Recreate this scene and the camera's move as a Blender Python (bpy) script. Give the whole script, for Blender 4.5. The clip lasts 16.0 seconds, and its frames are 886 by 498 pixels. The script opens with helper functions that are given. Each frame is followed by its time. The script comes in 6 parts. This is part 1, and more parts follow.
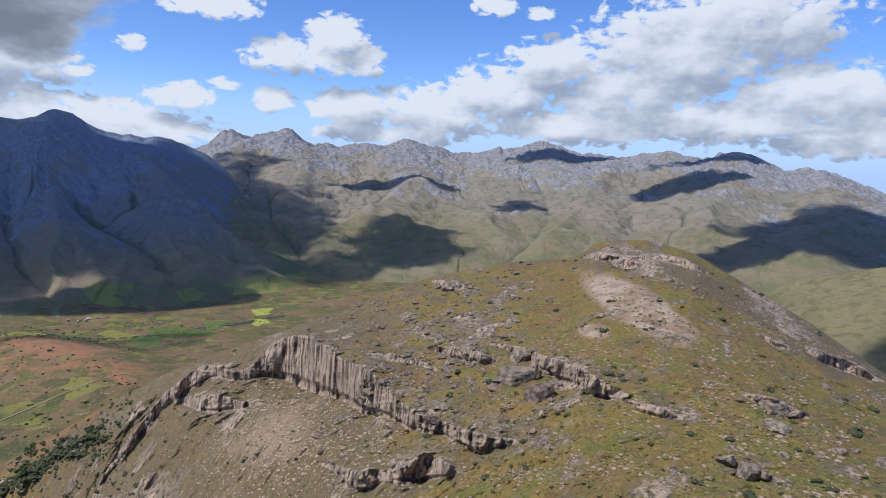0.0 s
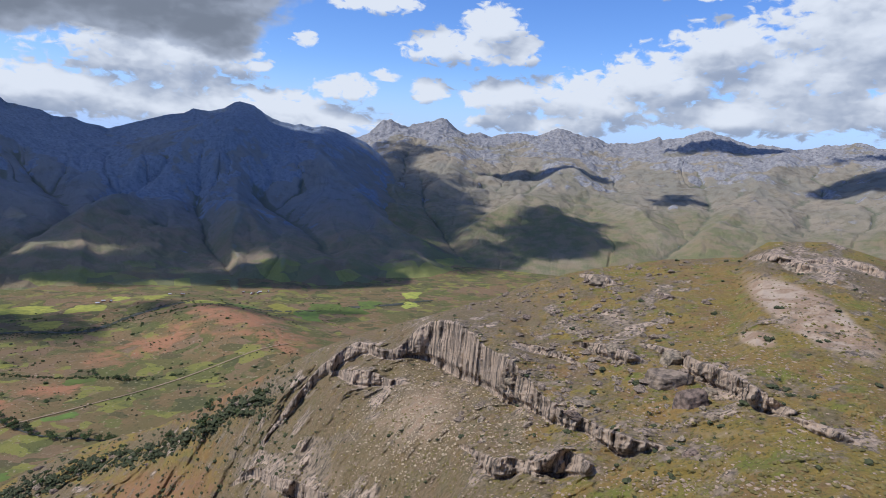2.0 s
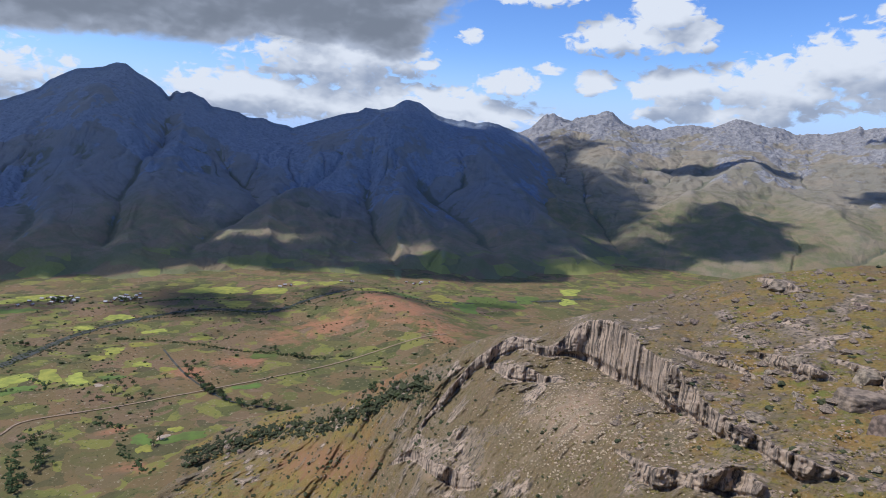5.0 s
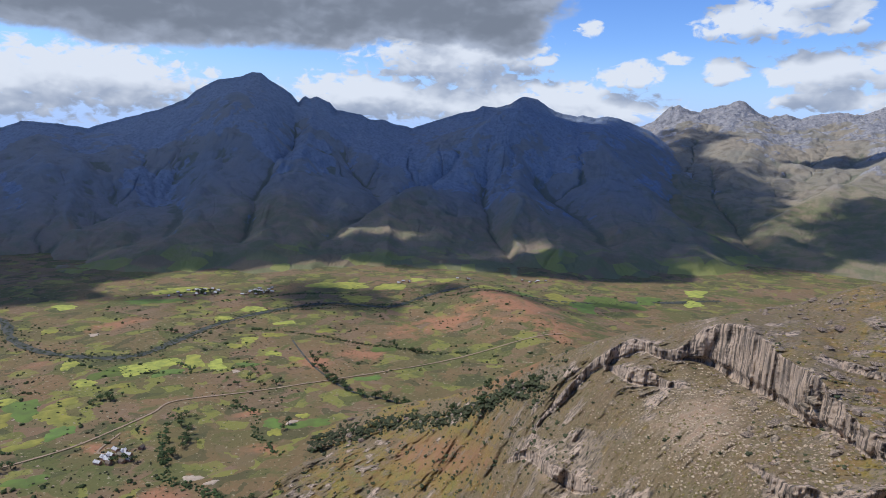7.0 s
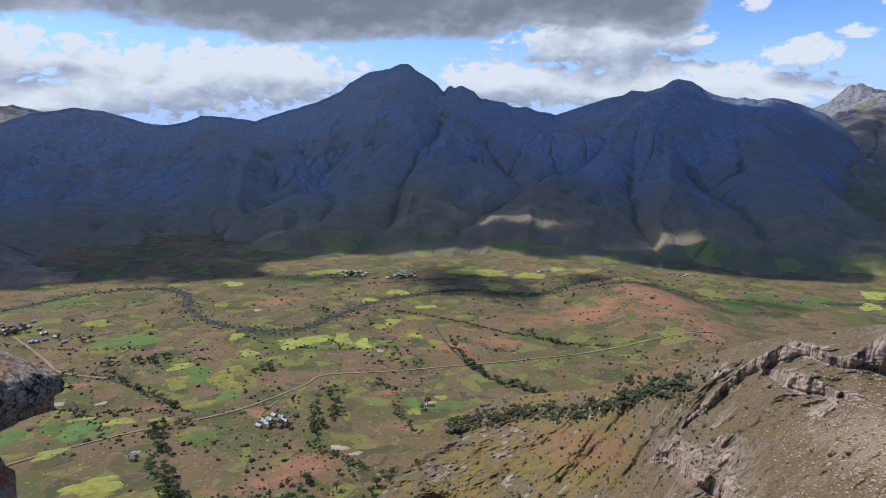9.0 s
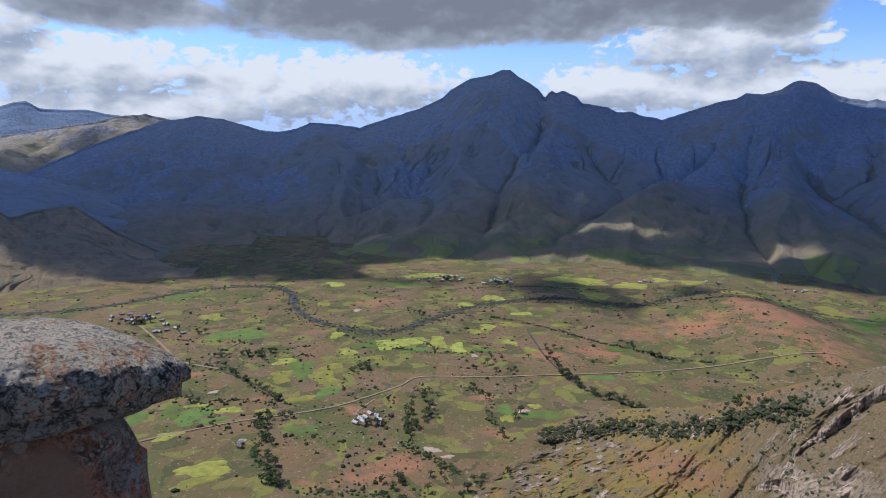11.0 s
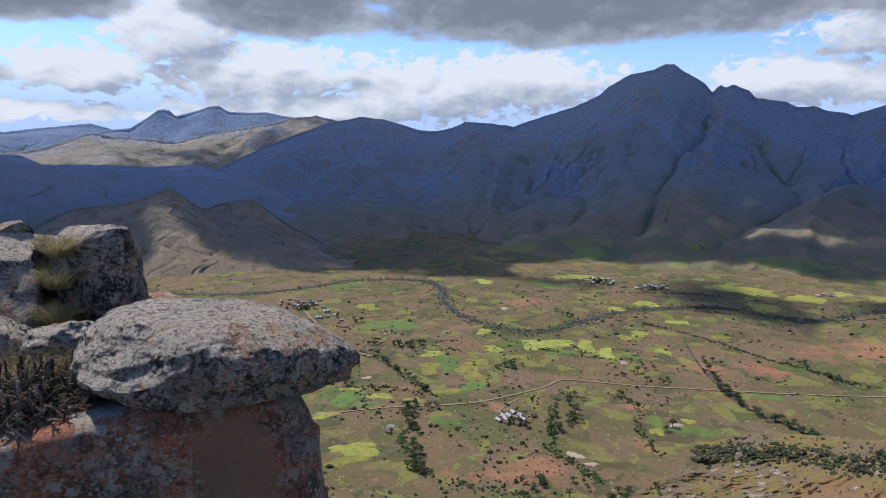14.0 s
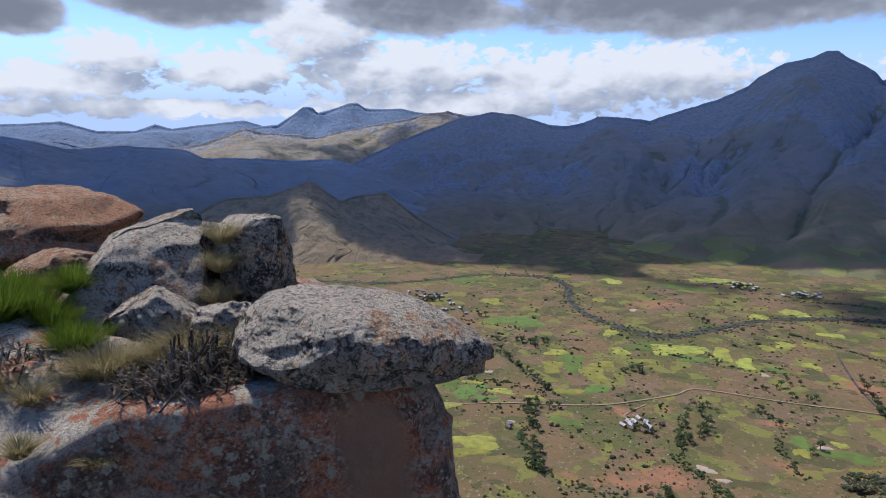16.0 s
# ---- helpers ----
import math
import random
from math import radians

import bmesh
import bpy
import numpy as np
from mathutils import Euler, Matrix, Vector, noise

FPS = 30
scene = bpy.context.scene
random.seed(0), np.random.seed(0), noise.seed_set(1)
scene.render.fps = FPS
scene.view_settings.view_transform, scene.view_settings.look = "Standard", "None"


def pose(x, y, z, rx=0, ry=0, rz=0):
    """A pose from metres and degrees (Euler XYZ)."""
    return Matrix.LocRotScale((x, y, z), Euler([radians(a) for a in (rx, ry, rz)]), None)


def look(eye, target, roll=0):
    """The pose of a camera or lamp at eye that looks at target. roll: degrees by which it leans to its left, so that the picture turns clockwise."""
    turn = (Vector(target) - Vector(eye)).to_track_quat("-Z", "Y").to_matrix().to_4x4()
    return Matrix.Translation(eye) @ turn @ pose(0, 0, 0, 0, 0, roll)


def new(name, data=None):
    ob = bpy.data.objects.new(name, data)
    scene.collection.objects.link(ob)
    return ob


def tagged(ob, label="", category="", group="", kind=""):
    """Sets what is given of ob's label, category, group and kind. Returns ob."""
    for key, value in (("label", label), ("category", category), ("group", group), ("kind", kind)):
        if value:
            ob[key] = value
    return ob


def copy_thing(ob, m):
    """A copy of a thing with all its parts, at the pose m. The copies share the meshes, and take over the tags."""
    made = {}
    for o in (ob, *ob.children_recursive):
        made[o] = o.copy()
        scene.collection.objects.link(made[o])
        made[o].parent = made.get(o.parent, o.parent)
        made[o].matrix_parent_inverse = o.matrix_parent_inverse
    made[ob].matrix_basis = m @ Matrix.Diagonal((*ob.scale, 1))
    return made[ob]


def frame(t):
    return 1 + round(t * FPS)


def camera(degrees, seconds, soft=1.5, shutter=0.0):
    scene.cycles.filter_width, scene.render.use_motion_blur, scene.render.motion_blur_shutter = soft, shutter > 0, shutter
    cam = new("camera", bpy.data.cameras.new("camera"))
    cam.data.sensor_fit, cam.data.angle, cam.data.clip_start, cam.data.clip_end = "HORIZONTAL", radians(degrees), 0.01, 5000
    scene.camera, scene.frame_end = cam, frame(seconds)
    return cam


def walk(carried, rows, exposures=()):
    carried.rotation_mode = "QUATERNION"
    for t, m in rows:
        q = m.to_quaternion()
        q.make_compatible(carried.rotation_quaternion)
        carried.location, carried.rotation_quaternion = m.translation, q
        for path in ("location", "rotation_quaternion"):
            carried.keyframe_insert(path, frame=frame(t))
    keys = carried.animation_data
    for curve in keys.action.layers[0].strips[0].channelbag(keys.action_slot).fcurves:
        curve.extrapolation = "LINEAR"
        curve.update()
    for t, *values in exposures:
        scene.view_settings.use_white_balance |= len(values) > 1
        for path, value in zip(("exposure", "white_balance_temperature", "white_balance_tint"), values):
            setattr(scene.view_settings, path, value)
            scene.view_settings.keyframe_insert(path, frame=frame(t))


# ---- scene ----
EYE = 320.0
cam = camera(70.05, 16.0, soft=0.75)
# seconds, place from the first eye in metres, turn in degrees
ROWS = [
    (0, -0.002, -0.000, 0.0, 83.99, -2.39, 0.25),
    (0.5, -0.022, -0.001, 0.0, 83.31, -2.61, 3.30),
    (1, -0.047, -0.003, 0.0, 83.16, -2.39, 7.07),
    (1.5, -0.066, -0.006, 0.0, 83.10, -2.90, 9.98),
    (2, -0.091, -0.011, 0.0, 82.44, -3.33, 13.78),
    (2.5, -0.112, -0.017, 0.0, 81.68, -3.37, 17.13),
    (3, -0.131, -0.023, 0.0, 81.44, -2.84, 20.10),
    (3.5, -0.144, -0.028, 0.0, 81.28, -2.85, 22.33),
    (4, -0.156, -0.034, 0.0, 81.30, -2.87, 24.31),
    (6.5, -0.221, -0.071, 0.0, 80.79, -2.14, 35.54),
    (7, -0.237, -0.083, 0.0, 80.60, -1.62, 38.59),
    (7.5, -0.250, -0.094, 0.0, 79.96, -1.92, 41.08),
    (8, -0.264, -0.107, 0.0, 79.67, -1.76, 44.07),
    (8.5, -0.280, -0.123, 0.0, 79.40, -1.14, 47.43),
    (9, -0.296, -0.142, 0.0, 79.27, -0.75, 51.28),
    (9.5, -0.302, -0.149, 0.0, 79.37, -1.40, 52.64),
    (10, -0.311, -0.161, 0.0, 79.32, -0.93, 54.88),
    (12.5, -0.349, -0.231, 0.0, 80.02, -0.57, 66.88),
    (13, -0.354, -0.241, 0.0, 79.73, -0.14, 68.62),
    (13.5, -0.359, -0.255, 0.0, 79.51, -0.49, 70.81),
    (14, -0.365, -0.274, 0.0, 79.49, -0.19, 73.78),
    (14.5, -0.369, -0.291, 0.0, 79.38, -0.30, 76.46),
    (15, -0.373, -0.309, 0.0, 79.29, -0.04, 79.30),
    (15.5, -0.376, -0.326, 0.0, 79.19, -0.11, 81.76),
    (16, -0.379, -0.349, 0.0, 79.05, 0.08, 85.32),
]
walk(cam, [(t, pose(x, y, EYE + z, rx, ry, rz)) for t, x, y, z, rx, ry, rz in ROWS], ((0.0, -0.05, 5550.0, 11.5), (9.0, -0.06, 5550.0, 11.5), (16.0, 0.02, 5650.0, 13.5)))

# ---- light ----
SUN_AZ, SUN_EL = 124.0, 53.0
sun_way = Vector((-math.sin(radians(SUN_AZ)) * math.cos(radians(SUN_EL)), math.cos(radians(SUN_AZ)) * math.cos(radians(SUN_EL)), math.sin(radians(SUN_EL))))
sun = new("sun", bpy.data.lights.new("sun", "SUN"))
sun.data.energy, sun.data.angle, sun.data.color = 4.6, radians(0.55), (1.0, 0.89, 0.74)
sun.matrix_world = look((0, 0, EYE + 900), Vector((0, 0, EYE + 900)) - sun_way)


class Tree:
    """A small helper to wire node trees."""

    def __init__(self, tree):
        self.t = tree
        tree.nodes.clear()

    def node(self, kind):
        return self.t.nodes.new(kind)

    def put(self, socket, value):
        if hasattr(value, "is_output"):
            self.t.links.new(value, socket)
        elif value is not None:
            socket.default_value = value

    def math(self, op, a, b=None, c=None, clamp=False):
        n = self.node("ShaderNodeMath")
        n.operation, n.use_clamp = op, clamp
        for s, v in zip(n.inputs, (a, b, c)):
            self.put(s, v)
        return n.outputs[0]

    def vec(self, op, a, b=None):
        n = self.node("ShaderNodeVectorMath")
        n.operation = op
        self.put(n.inputs[0], a)
        self.put(n.inputs[1], b)
        return n.outputs["Value"] if op in ("DOT_PRODUCT", "LENGTH") else n.outputs[0]

    def noise(self, where, scale, detail=6.0, rough=0.55, distort=0.0):
        n = self.node("ShaderNodeTexNoise")
        self.put(n.inputs["Vector"], where)
        n.inputs["Scale"].default_value, n.inputs["Detail"].default_value = scale, detail
        n.inputs["Roughness"].default_value, n.inputs["Distortion"].default_value = rough, distort
        return n.outputs[0]

    def voronoi(self, where, scale, feature="F1", output="Distance"):
        n = self.node("ShaderNodeTexVoronoi")
        n.feature = feature
        self.put(n.inputs["Vector"], where)
        n.inputs["Scale"].default_value = scale
        return n.outputs[output]

    def step(self, x, lo, hi, to0=0.0, to1=1.0, smooth=True):
        n = self.node("ShaderNodeMapRange")
        n.interpolation_type = "SMOOTHSTEP" if smooth else "LINEAR"
        for s, v in zip(n.inputs, (x, lo, hi, to0, to1)):
            self.put(s, v)
        return n.outputs[0]

    def mix(self, f, a, b):
        n = self.node("ShaderNodeMix")
        n.data_type = "RGBA"
        self.put(n.inputs[0], f)
        for s, v in ((n.inputs[6], a), (n.inputs[7], b)):
            self.put(s, (*v, 1.0) if isinstance(v, tuple) and len(v) == 3 else v)
        return n.outputs[2]

    def attr(self, name):
        n = self.node("ShaderNodeAttribute")
        n.attribute_name = name
        return n.outputs["Fac"]


def make_world():
    w = bpy.data.worlds.new("sky")
    scene.world = w
    w.use_nodes = True
    k = Tree(w.node_tree)
    sky = k.node("ShaderNodeTexSky")
    sky.sky_type = "NISHITA"
    sky.sun_disc, sky.sun_elevation, sky.sun_rotation = False, radians(SUN_EL), radians(-SUN_AZ)
    sky.altitude, sky.air_density, sky.dust_density, sky.ozone_density = 1200.0, 1.0, 0.6, 2.0
    d = k.node("ShaderNodeTexCoord").outputs["Generated"]
    s = k.node("ShaderNodeSeparateXYZ")
    k.put(s.inputs[0], d)
    az = k.math("MULTIPLY", k.math("ARCTAN2", k.math("MULTIPLY", s.outputs[0], -1.0), s.outputs[1]), 57.2958)
    el = k.math("MULTIPLY", k.math("ARCSINE", s.outputs[2]), 57.2958)
    c = k.node("ShaderNodeCombineXYZ")
    k.put(c.inputs[0], az)
    k.put(c.inputs[1], el)
    p = c.outputs[0]
    stretched = k.vec("MULTIPLY", p, (1.0, 1.7, 1.0))
    big = k.noise(stretched, 0.22, 10.0, 0.55, 0.3)

    def billows(where):
        one = k.math("MULTIPLY", k.voronoi(where, 0.42), 0.55)
        two = k.math("MULTIPLY", k.voronoi(where, 1.05), 0.30)
        return k.math("SUBTRACT", 0.55, k.math("ADD", one, two))

    jitter = k.node("ShaderNodeTexNoise")
    k.put(jitter.inputs["Vector"], stretched)
    jitter.inputs["Scale"].default_value, jitter.inputs["Detail"].default_value = 0.5, 5.0
    loose = k.vec("ADD", stretched, k.vec("MULTIPLY", k.vec("SUBTRACT", jitter.outputs[1], (0.5, 0.5, 0.5)), (3.2, 3.2, 0.0)))
    puff, puff_lit = billows(loose), billows(k.vec("ADD", loose, (0.45, 0.95, 0.0)))
    soft, soft_lit = k.noise(stretched, 0.2, 3.0, 0.5), k.noise(k.vec("ADD", stretched, (0.7, 1.3, 0.0)), 0.2, 3.0, 0.5)
    # cumulus: azimuth, elevation of the middle, half width, half height
    CUMULUS = ((9.8, 12.0, 3.1, 2.1), (14.3, 10.1, 4.2, 1.8), (11.5, 10.1, 6.0, 1.7), (7.6, 10.2, 2.2, 1.5), (15.4, 6.4, 2.1, 1.2), (22.6, 6.2, 3.4, 1.3), (19.1, 7.4, 1.6, 0.7), (26.3, 9.9, 1.4, 0.7), (30.2, 7.3, 1.1, 0.5), (8.7, 6.2, 4.1, 2.0), (1.7, 6.1, 7.5, 2.6), (-4.2, 7.8, 5.5, 3.1),
               (-9.3, 10.5, 5.5, 2.8), (-15.4, 8.0, 8.5, 4.0), (-19.6, 11.5, 9.5, 5.0), (-24.1, 13.5, 9.0, 4.0), (-28.6, 7.8, 7.5, 3.1), (-31.7, 6.9, 5.5, 3.6), (-24.0, 5.9, 15.0, 2.2), (-11.3, 5.3, 13.0, 1.8), (-31.9, 4.4, 7.0, 1.5), (20.5, 13.5, 4.8, 1.2), (-3.4, 15.3, 2.5, 1.1), (-7.8, 14.6, 1.5, 0.7), (4.7, 4.1, 8.0, 1.1))
    WHITE = ((31.4, 4.5, 8.5, 1.4), (27.2, 3.4, 10.0, 1.5), (73.7, 3.6, 13.0, 3.2), (45.4, 4.0, 8.4, 2.3), (35.5, 3.6, 11.0, 2.3), (38.6, 8.0, 9.6, 2.8), (36.1, 5.9, 4.2, 1.8), (112.0, 5.6, 5.2, 2.0), (96.1, 7.7, 5.6, 3.6), (89.5, 4.9, 12.6, 2.9),
             (68.2, 4.2, 10.4, 3.0), (108.2, 1.5, 17.0, 0.9), (116.0, 3.4, 7.6, 1.7), (102.7, 4.8, 7.2, 2.1), (84.0, 2.0, 16.0, 1.6))
    DECK = ((60.0, 11.2, 27.0, 4.2), (41.2, 11.4, 14.0, 3.0), (65.8, 10.4, 18.0, 3.6), (87.0, 10.6, 9.0, 3.4), (106.4, 10.4, 9.0, 2.8), (118.5, 8.6, 4.0, 2.4), (33.6, 9.8, 4.6, 2.4), (36.0, 13.5, 10.0, 2.6))

    def gathered(rows, where):
        total = None
        for a, e, wa, we in rows:
            q = k.vec("MULTIPLY", k.vec("SUBTRACT", where, (a, e, 0.0)), (1.0 / wa, 1.0 / we, 0.0))
            v = k.math("SUBTRACT", 1.0, k.vec("DOT_PRODUCT", q, q))
            total = v if total is None else k.math("MAXIMUM", total, v)
        return k.math("MAXIMUM", total, -1.2)

    body, deck = gathered(CUMULUS + WHITE, p), gathered(DECK, p)
    sunward = gathered(CUMULUS + WHITE, k.vec("ADD", p, (0.9, 1.9, 0.0)))
    wisp = k.math("SUBTRACT", big, 0.5)
    curl = k.math("SUBTRACT", k.noise(stretched, 0.8, 7.0, 0.52, 0.5), 0.5)
    over = k.step(el, 18.0, 30.0, 0.0, 0.7)
    dens = k.math("ADD", k.math("ADD", k.math("MULTIPLY", body, 1.1), k.math("ADD", k.math("ADD", k.math("MULTIPLY", wisp, 1.4), k.math("MULTIPLY", curl, 2.5)), k.math("MULTIPLY", k.math("SUBTRACT", puff, 0.16), 1.1))), over)
    cover = k.step(dens, 0.0, 0.55)
    relief = k.math("ADD", k.math("SUBTRACT", soft, soft_lit), k.math("MULTIPLY", k.math("SUBTRACT", puff, puff_lit), 0.30))
    side = k.math("MULTIPLY", k.math("SUBTRACT", body, sunward), 0.42)
    light = k.step(k.math("ADD", k.math("ADD", k.math("MULTIPLY", relief, 0.95), side), k.math("MULTIPLY", dens, -0.05)), -0.34, 0.26)
    tone = k.mix(light, (0.36, 0.395, 0.46), (0.82, 0.81, 0.785))
    heavy = k.step(k.math("ADD", k.math("MULTIPLY", deck, 0.9), k.math("MULTIPLY", wisp, 1.3)), 0.0, 0.34)
    under = k.mix(k.step(k.math("ADD", k.math("MULTIPLY", relief, 0.8), k.math("MULTIPLY", deck, -0.6)), -0.6, 0.15), (0.22, 0.235, 0.26), (0.52, 0.54, 0.58))
    rich = k.node("ShaderNodeHueSaturation")
    rich.inputs["Hue"].default_value = 0.512
    rich.inputs["Saturation"].default_value, rich.inputs["Value"].default_value = 1.2, 0.155
    k.put(rich.inputs["Color"], sky.outputs[0])
    haze = k.step(el, 1.0, 9.0, 1.0, 0.0)
    air = k.mix(haze, rich.outputs[0], (0.50, 0.63, 0.88))
    out = k.mix(heavy, k.mix(cover, air, tone), under)
    bg = k.node("ShaderNodeBackground")
    k.put(bg.inputs[0], out)
    bg.inputs[1].default_value = 1.0
    k.put(k.node("ShaderNodeOutputWorld").inputs[0], bg.outputs[0])


make_world()


# ---- materials ----
def material(name):
    m = bpy.data.materials.new(name)
    m.use_nodes = True
    k = Tree(m.node_tree)
    return m, k, k.node("ShaderNodeTexCoord").outputs["Object"]


def finish(k, colour, rough, height=None, strength=0.4, reach=1.0):
    b = k.node("ShaderNodeBsdfPrincipled")
    k.put(b.inputs["Base Color"], (*colour, 1.0) if isinstance(colour, tuple) else colour)
    k.put(b.inputs["Roughness"], rough)
    b.inputs["Specular IOR Level"].default_value = 0.2
    if height is not None:
        n = k.node("ShaderNodeBump")
        n.inputs["Strength"].default_value, n.inputs["Distance"].default_value = strength, reach
        k.put(n.inputs["Height"], height)
        k.put(b.inputs["Normal"], n.outputs[0])
    k.put(k.node("ShaderNodeOutputMaterial").inputs[0], b.outputs[0])


def hill_material():
    m, k, p = material("grass_and_rock")
    rock, bare = k.attr("rock"), k.attr("bare")
    n1, n2, n3 = k.noise(p, 0.02), k.noise(p, 0.12, 8, 0.6), k.noise(p, 0.7, 6, 0.65)
    streak = k.noise(k.vec("MULTIPLY", p, (1.0, 1.0, 0.07)), 0.55, 7, 0.62)
    grass = k.mix(k.step(n1, 0.35, 0.65), (0.20, 0.148, 0.034), (0.215, 0.135, 0.045))
    grass = k.mix(k.math("MULTIPLY", k.step(k.noise(p, 0.05, 7, 0.62, 0.5), 0.48, 0.62), 0.7), grass, (0.165, 0.10, 0.05))
    grass = k.mix(k.step(n2, 0.46, 0.66), grass, (0.14, 0.143, 0.03))
    grass = k.mix(k.step(n3, 0.54, 0.68), grass, (0.25, 0.20, 0.09))
    grass = k.mix(k.step(n3, 0.44, 0.34), grass, (0.085, 0.08, 0.028))
    grass = k.mix(k.math("MULTIPLY", k.step(k.math("ADD", k.attr("heath"), k.math("MULTIPLY", k.math("SUBTRACT", n2, 0.5), 1.6)), 0.35, 0.75), 0.8), grass, k.mix(k.step(n3, 0.4, 0.6), (0.118, 0.09, 0.052), (0.17, 0.128, 0.078)))
    pale = k.mix(k.step(n2, 0.4, 0.6), (0.42, 0.33, 0.235), (0.29, 0.20, 0.125))
    grass = k.mix(k.step(k.math("ADD", bare, k.math("SUBTRACT", n2, 0.5)), 0.3, 0.7), grass, pale)
    grass = k.mix(k.step(k.math("ADD", k.attr("red"), k.math("SUBTRACT", n2, 0.5)), 0.45, 0.8), grass, (0.23, 0.125, 0.06))
    stone = k.mix(k.step(streak, 0.38, 0.56), (0.08, 0.066, 0.052), (0.42, 0.32, 0.225))
    stone = k.mix(k.math("MULTIPLY", k.step(n2, 0.45, 0.7), 0.6), stone, (0.165, 0.135, 0.105))
    worn = k.mix(k.step(streak, 0.36, 0.58), (0.085, 0.07, 0.048), (0.215, 0.168, 0.108))
    stone = k.mix(k.step(rock, 0.55, 0.95), worn, stone)
    f = k.step(k.math("ADD", rock, k.math("MULTIPLY", k.math("SUBTRACT", n3, 0.5), 0.8)), 0.35, 0.6)
    colour = k.mix(f, grass, stone)
    h = k.math("ADD", k.math("MULTIPLY", n2, 1.2), k.math("ADD", k.math("MULTIPLY", n3, 0.5), k.math("MULTIPLY", streak, 0.6)))
    finish(k, colour, 0.92, h, 0.8, 1.6)
    return m


def mountain_material(name, low, high, stone_a, stone_b, scale=1.0, dark=0.6, sway=1.6, foot=(0.25, 1.05), earth=((0.205, 0.165, 0.095), (0.15, 0.15, 0.07))):
    m, k, p = material(name)
    rock = k.attr("rock")
    n1, n2, n3 = k.noise(p, 0.004 * scale, 7), k.noise(p, 0.02 * scale, 9, 0.62), k.noise(p, 0.09 * scale, 7, 0.65)
    streak = k.noise(k.vec("MULTIPLY", p, (1.0, 1.0, 0.15)), 0.05 * scale, 8, 0.65)
    grass = k.mix(k.step(n1, 0.38, 0.62), low, high)
    grass = k.mix(k.step(n2, 0.45, 0.7), grass, tuple(dark * c for c in low))
    grass = k.mix(k.step(n3, 0.62, 0.75), grass, stone_b)
    stone = k.mix(k.step(streak, 0.38, 0.62), stone_a, stone_b)
    stone = k.mix(k.step(n3, 0.5, 0.7), stone, tuple(0.92 * dark * c for c in stone_a))
    grass = k.mix(k.step(k.math("ADD", k.attr("low"), k.math("MULTIPLY", k.math("SUBTRACT", n1, 0.5), sway)), *foot), grass, k.mix(k.step(n2, 0.42, 0.58), *earth))
    # Hollows darkened towards bush green: relief shade put into the colour.
    grass = k.mix(k.math("MULTIPLY", k.step(k.math("ADD", k.attr("hollow_shade"), k.math("MULTIPLY", k.math("SUBTRACT", n2, 0.5), 0.8)), 0.3, 0.95), 0.6), grass, (0.095, 0.11, 0.07))
    plots = k.node("ShaderNodeSeparateXYZ")
    k.put(plots.inputs[0], k.voronoi(k.vec("MULTIPLY", p, (1.0, 1.0, 0.0)), 0.016, output="Color"))
    meadow = k.mix(k.step(plots.outputs[0], 0.45, 0.6), (0.15, 0.155, 0.07), k.mix(k.step(plots.outputs[1], 0.4, 0.6), (0.22, 0.23, 0.06), (0.18, 0.14, 0.08)))
    grass = k.mix(k.math("MULTIPLY", k.step(k.math("ADD", k.attr("low"), k.math("MULTIPLY", k.math("SUBTRACT", n2, 0.5), 0.25)), 0.86, 0.97), k.attr("meadow")), grass, meadow)
    f = k.step(k.math("ADD", rock, k.math("SUBTRACT", n2, 0.5)), 0.38, 0.62)
    colour = k.mix(f, grass, stone)
    # Spurs paled a little, the light side of the painted relief.
    colour = k.mix(k.math("MULTIPLY", k.step(k.math("ADD", k.attr("spine"), k.math("MULTIPLY", k.math("SUBTRACT", n2, 0.5), 0.9)), 0.3, 1.0), 0.18), colour, stone_b)
    h = k.math("ADD", k.math("MULTIPLY", n2, 8.0), k.math("MULTIPLY", k.math("ADD", n3, streak), 3.5))
    finish(k, colour, 0.95, h, 0.9, 1.0)
    return m


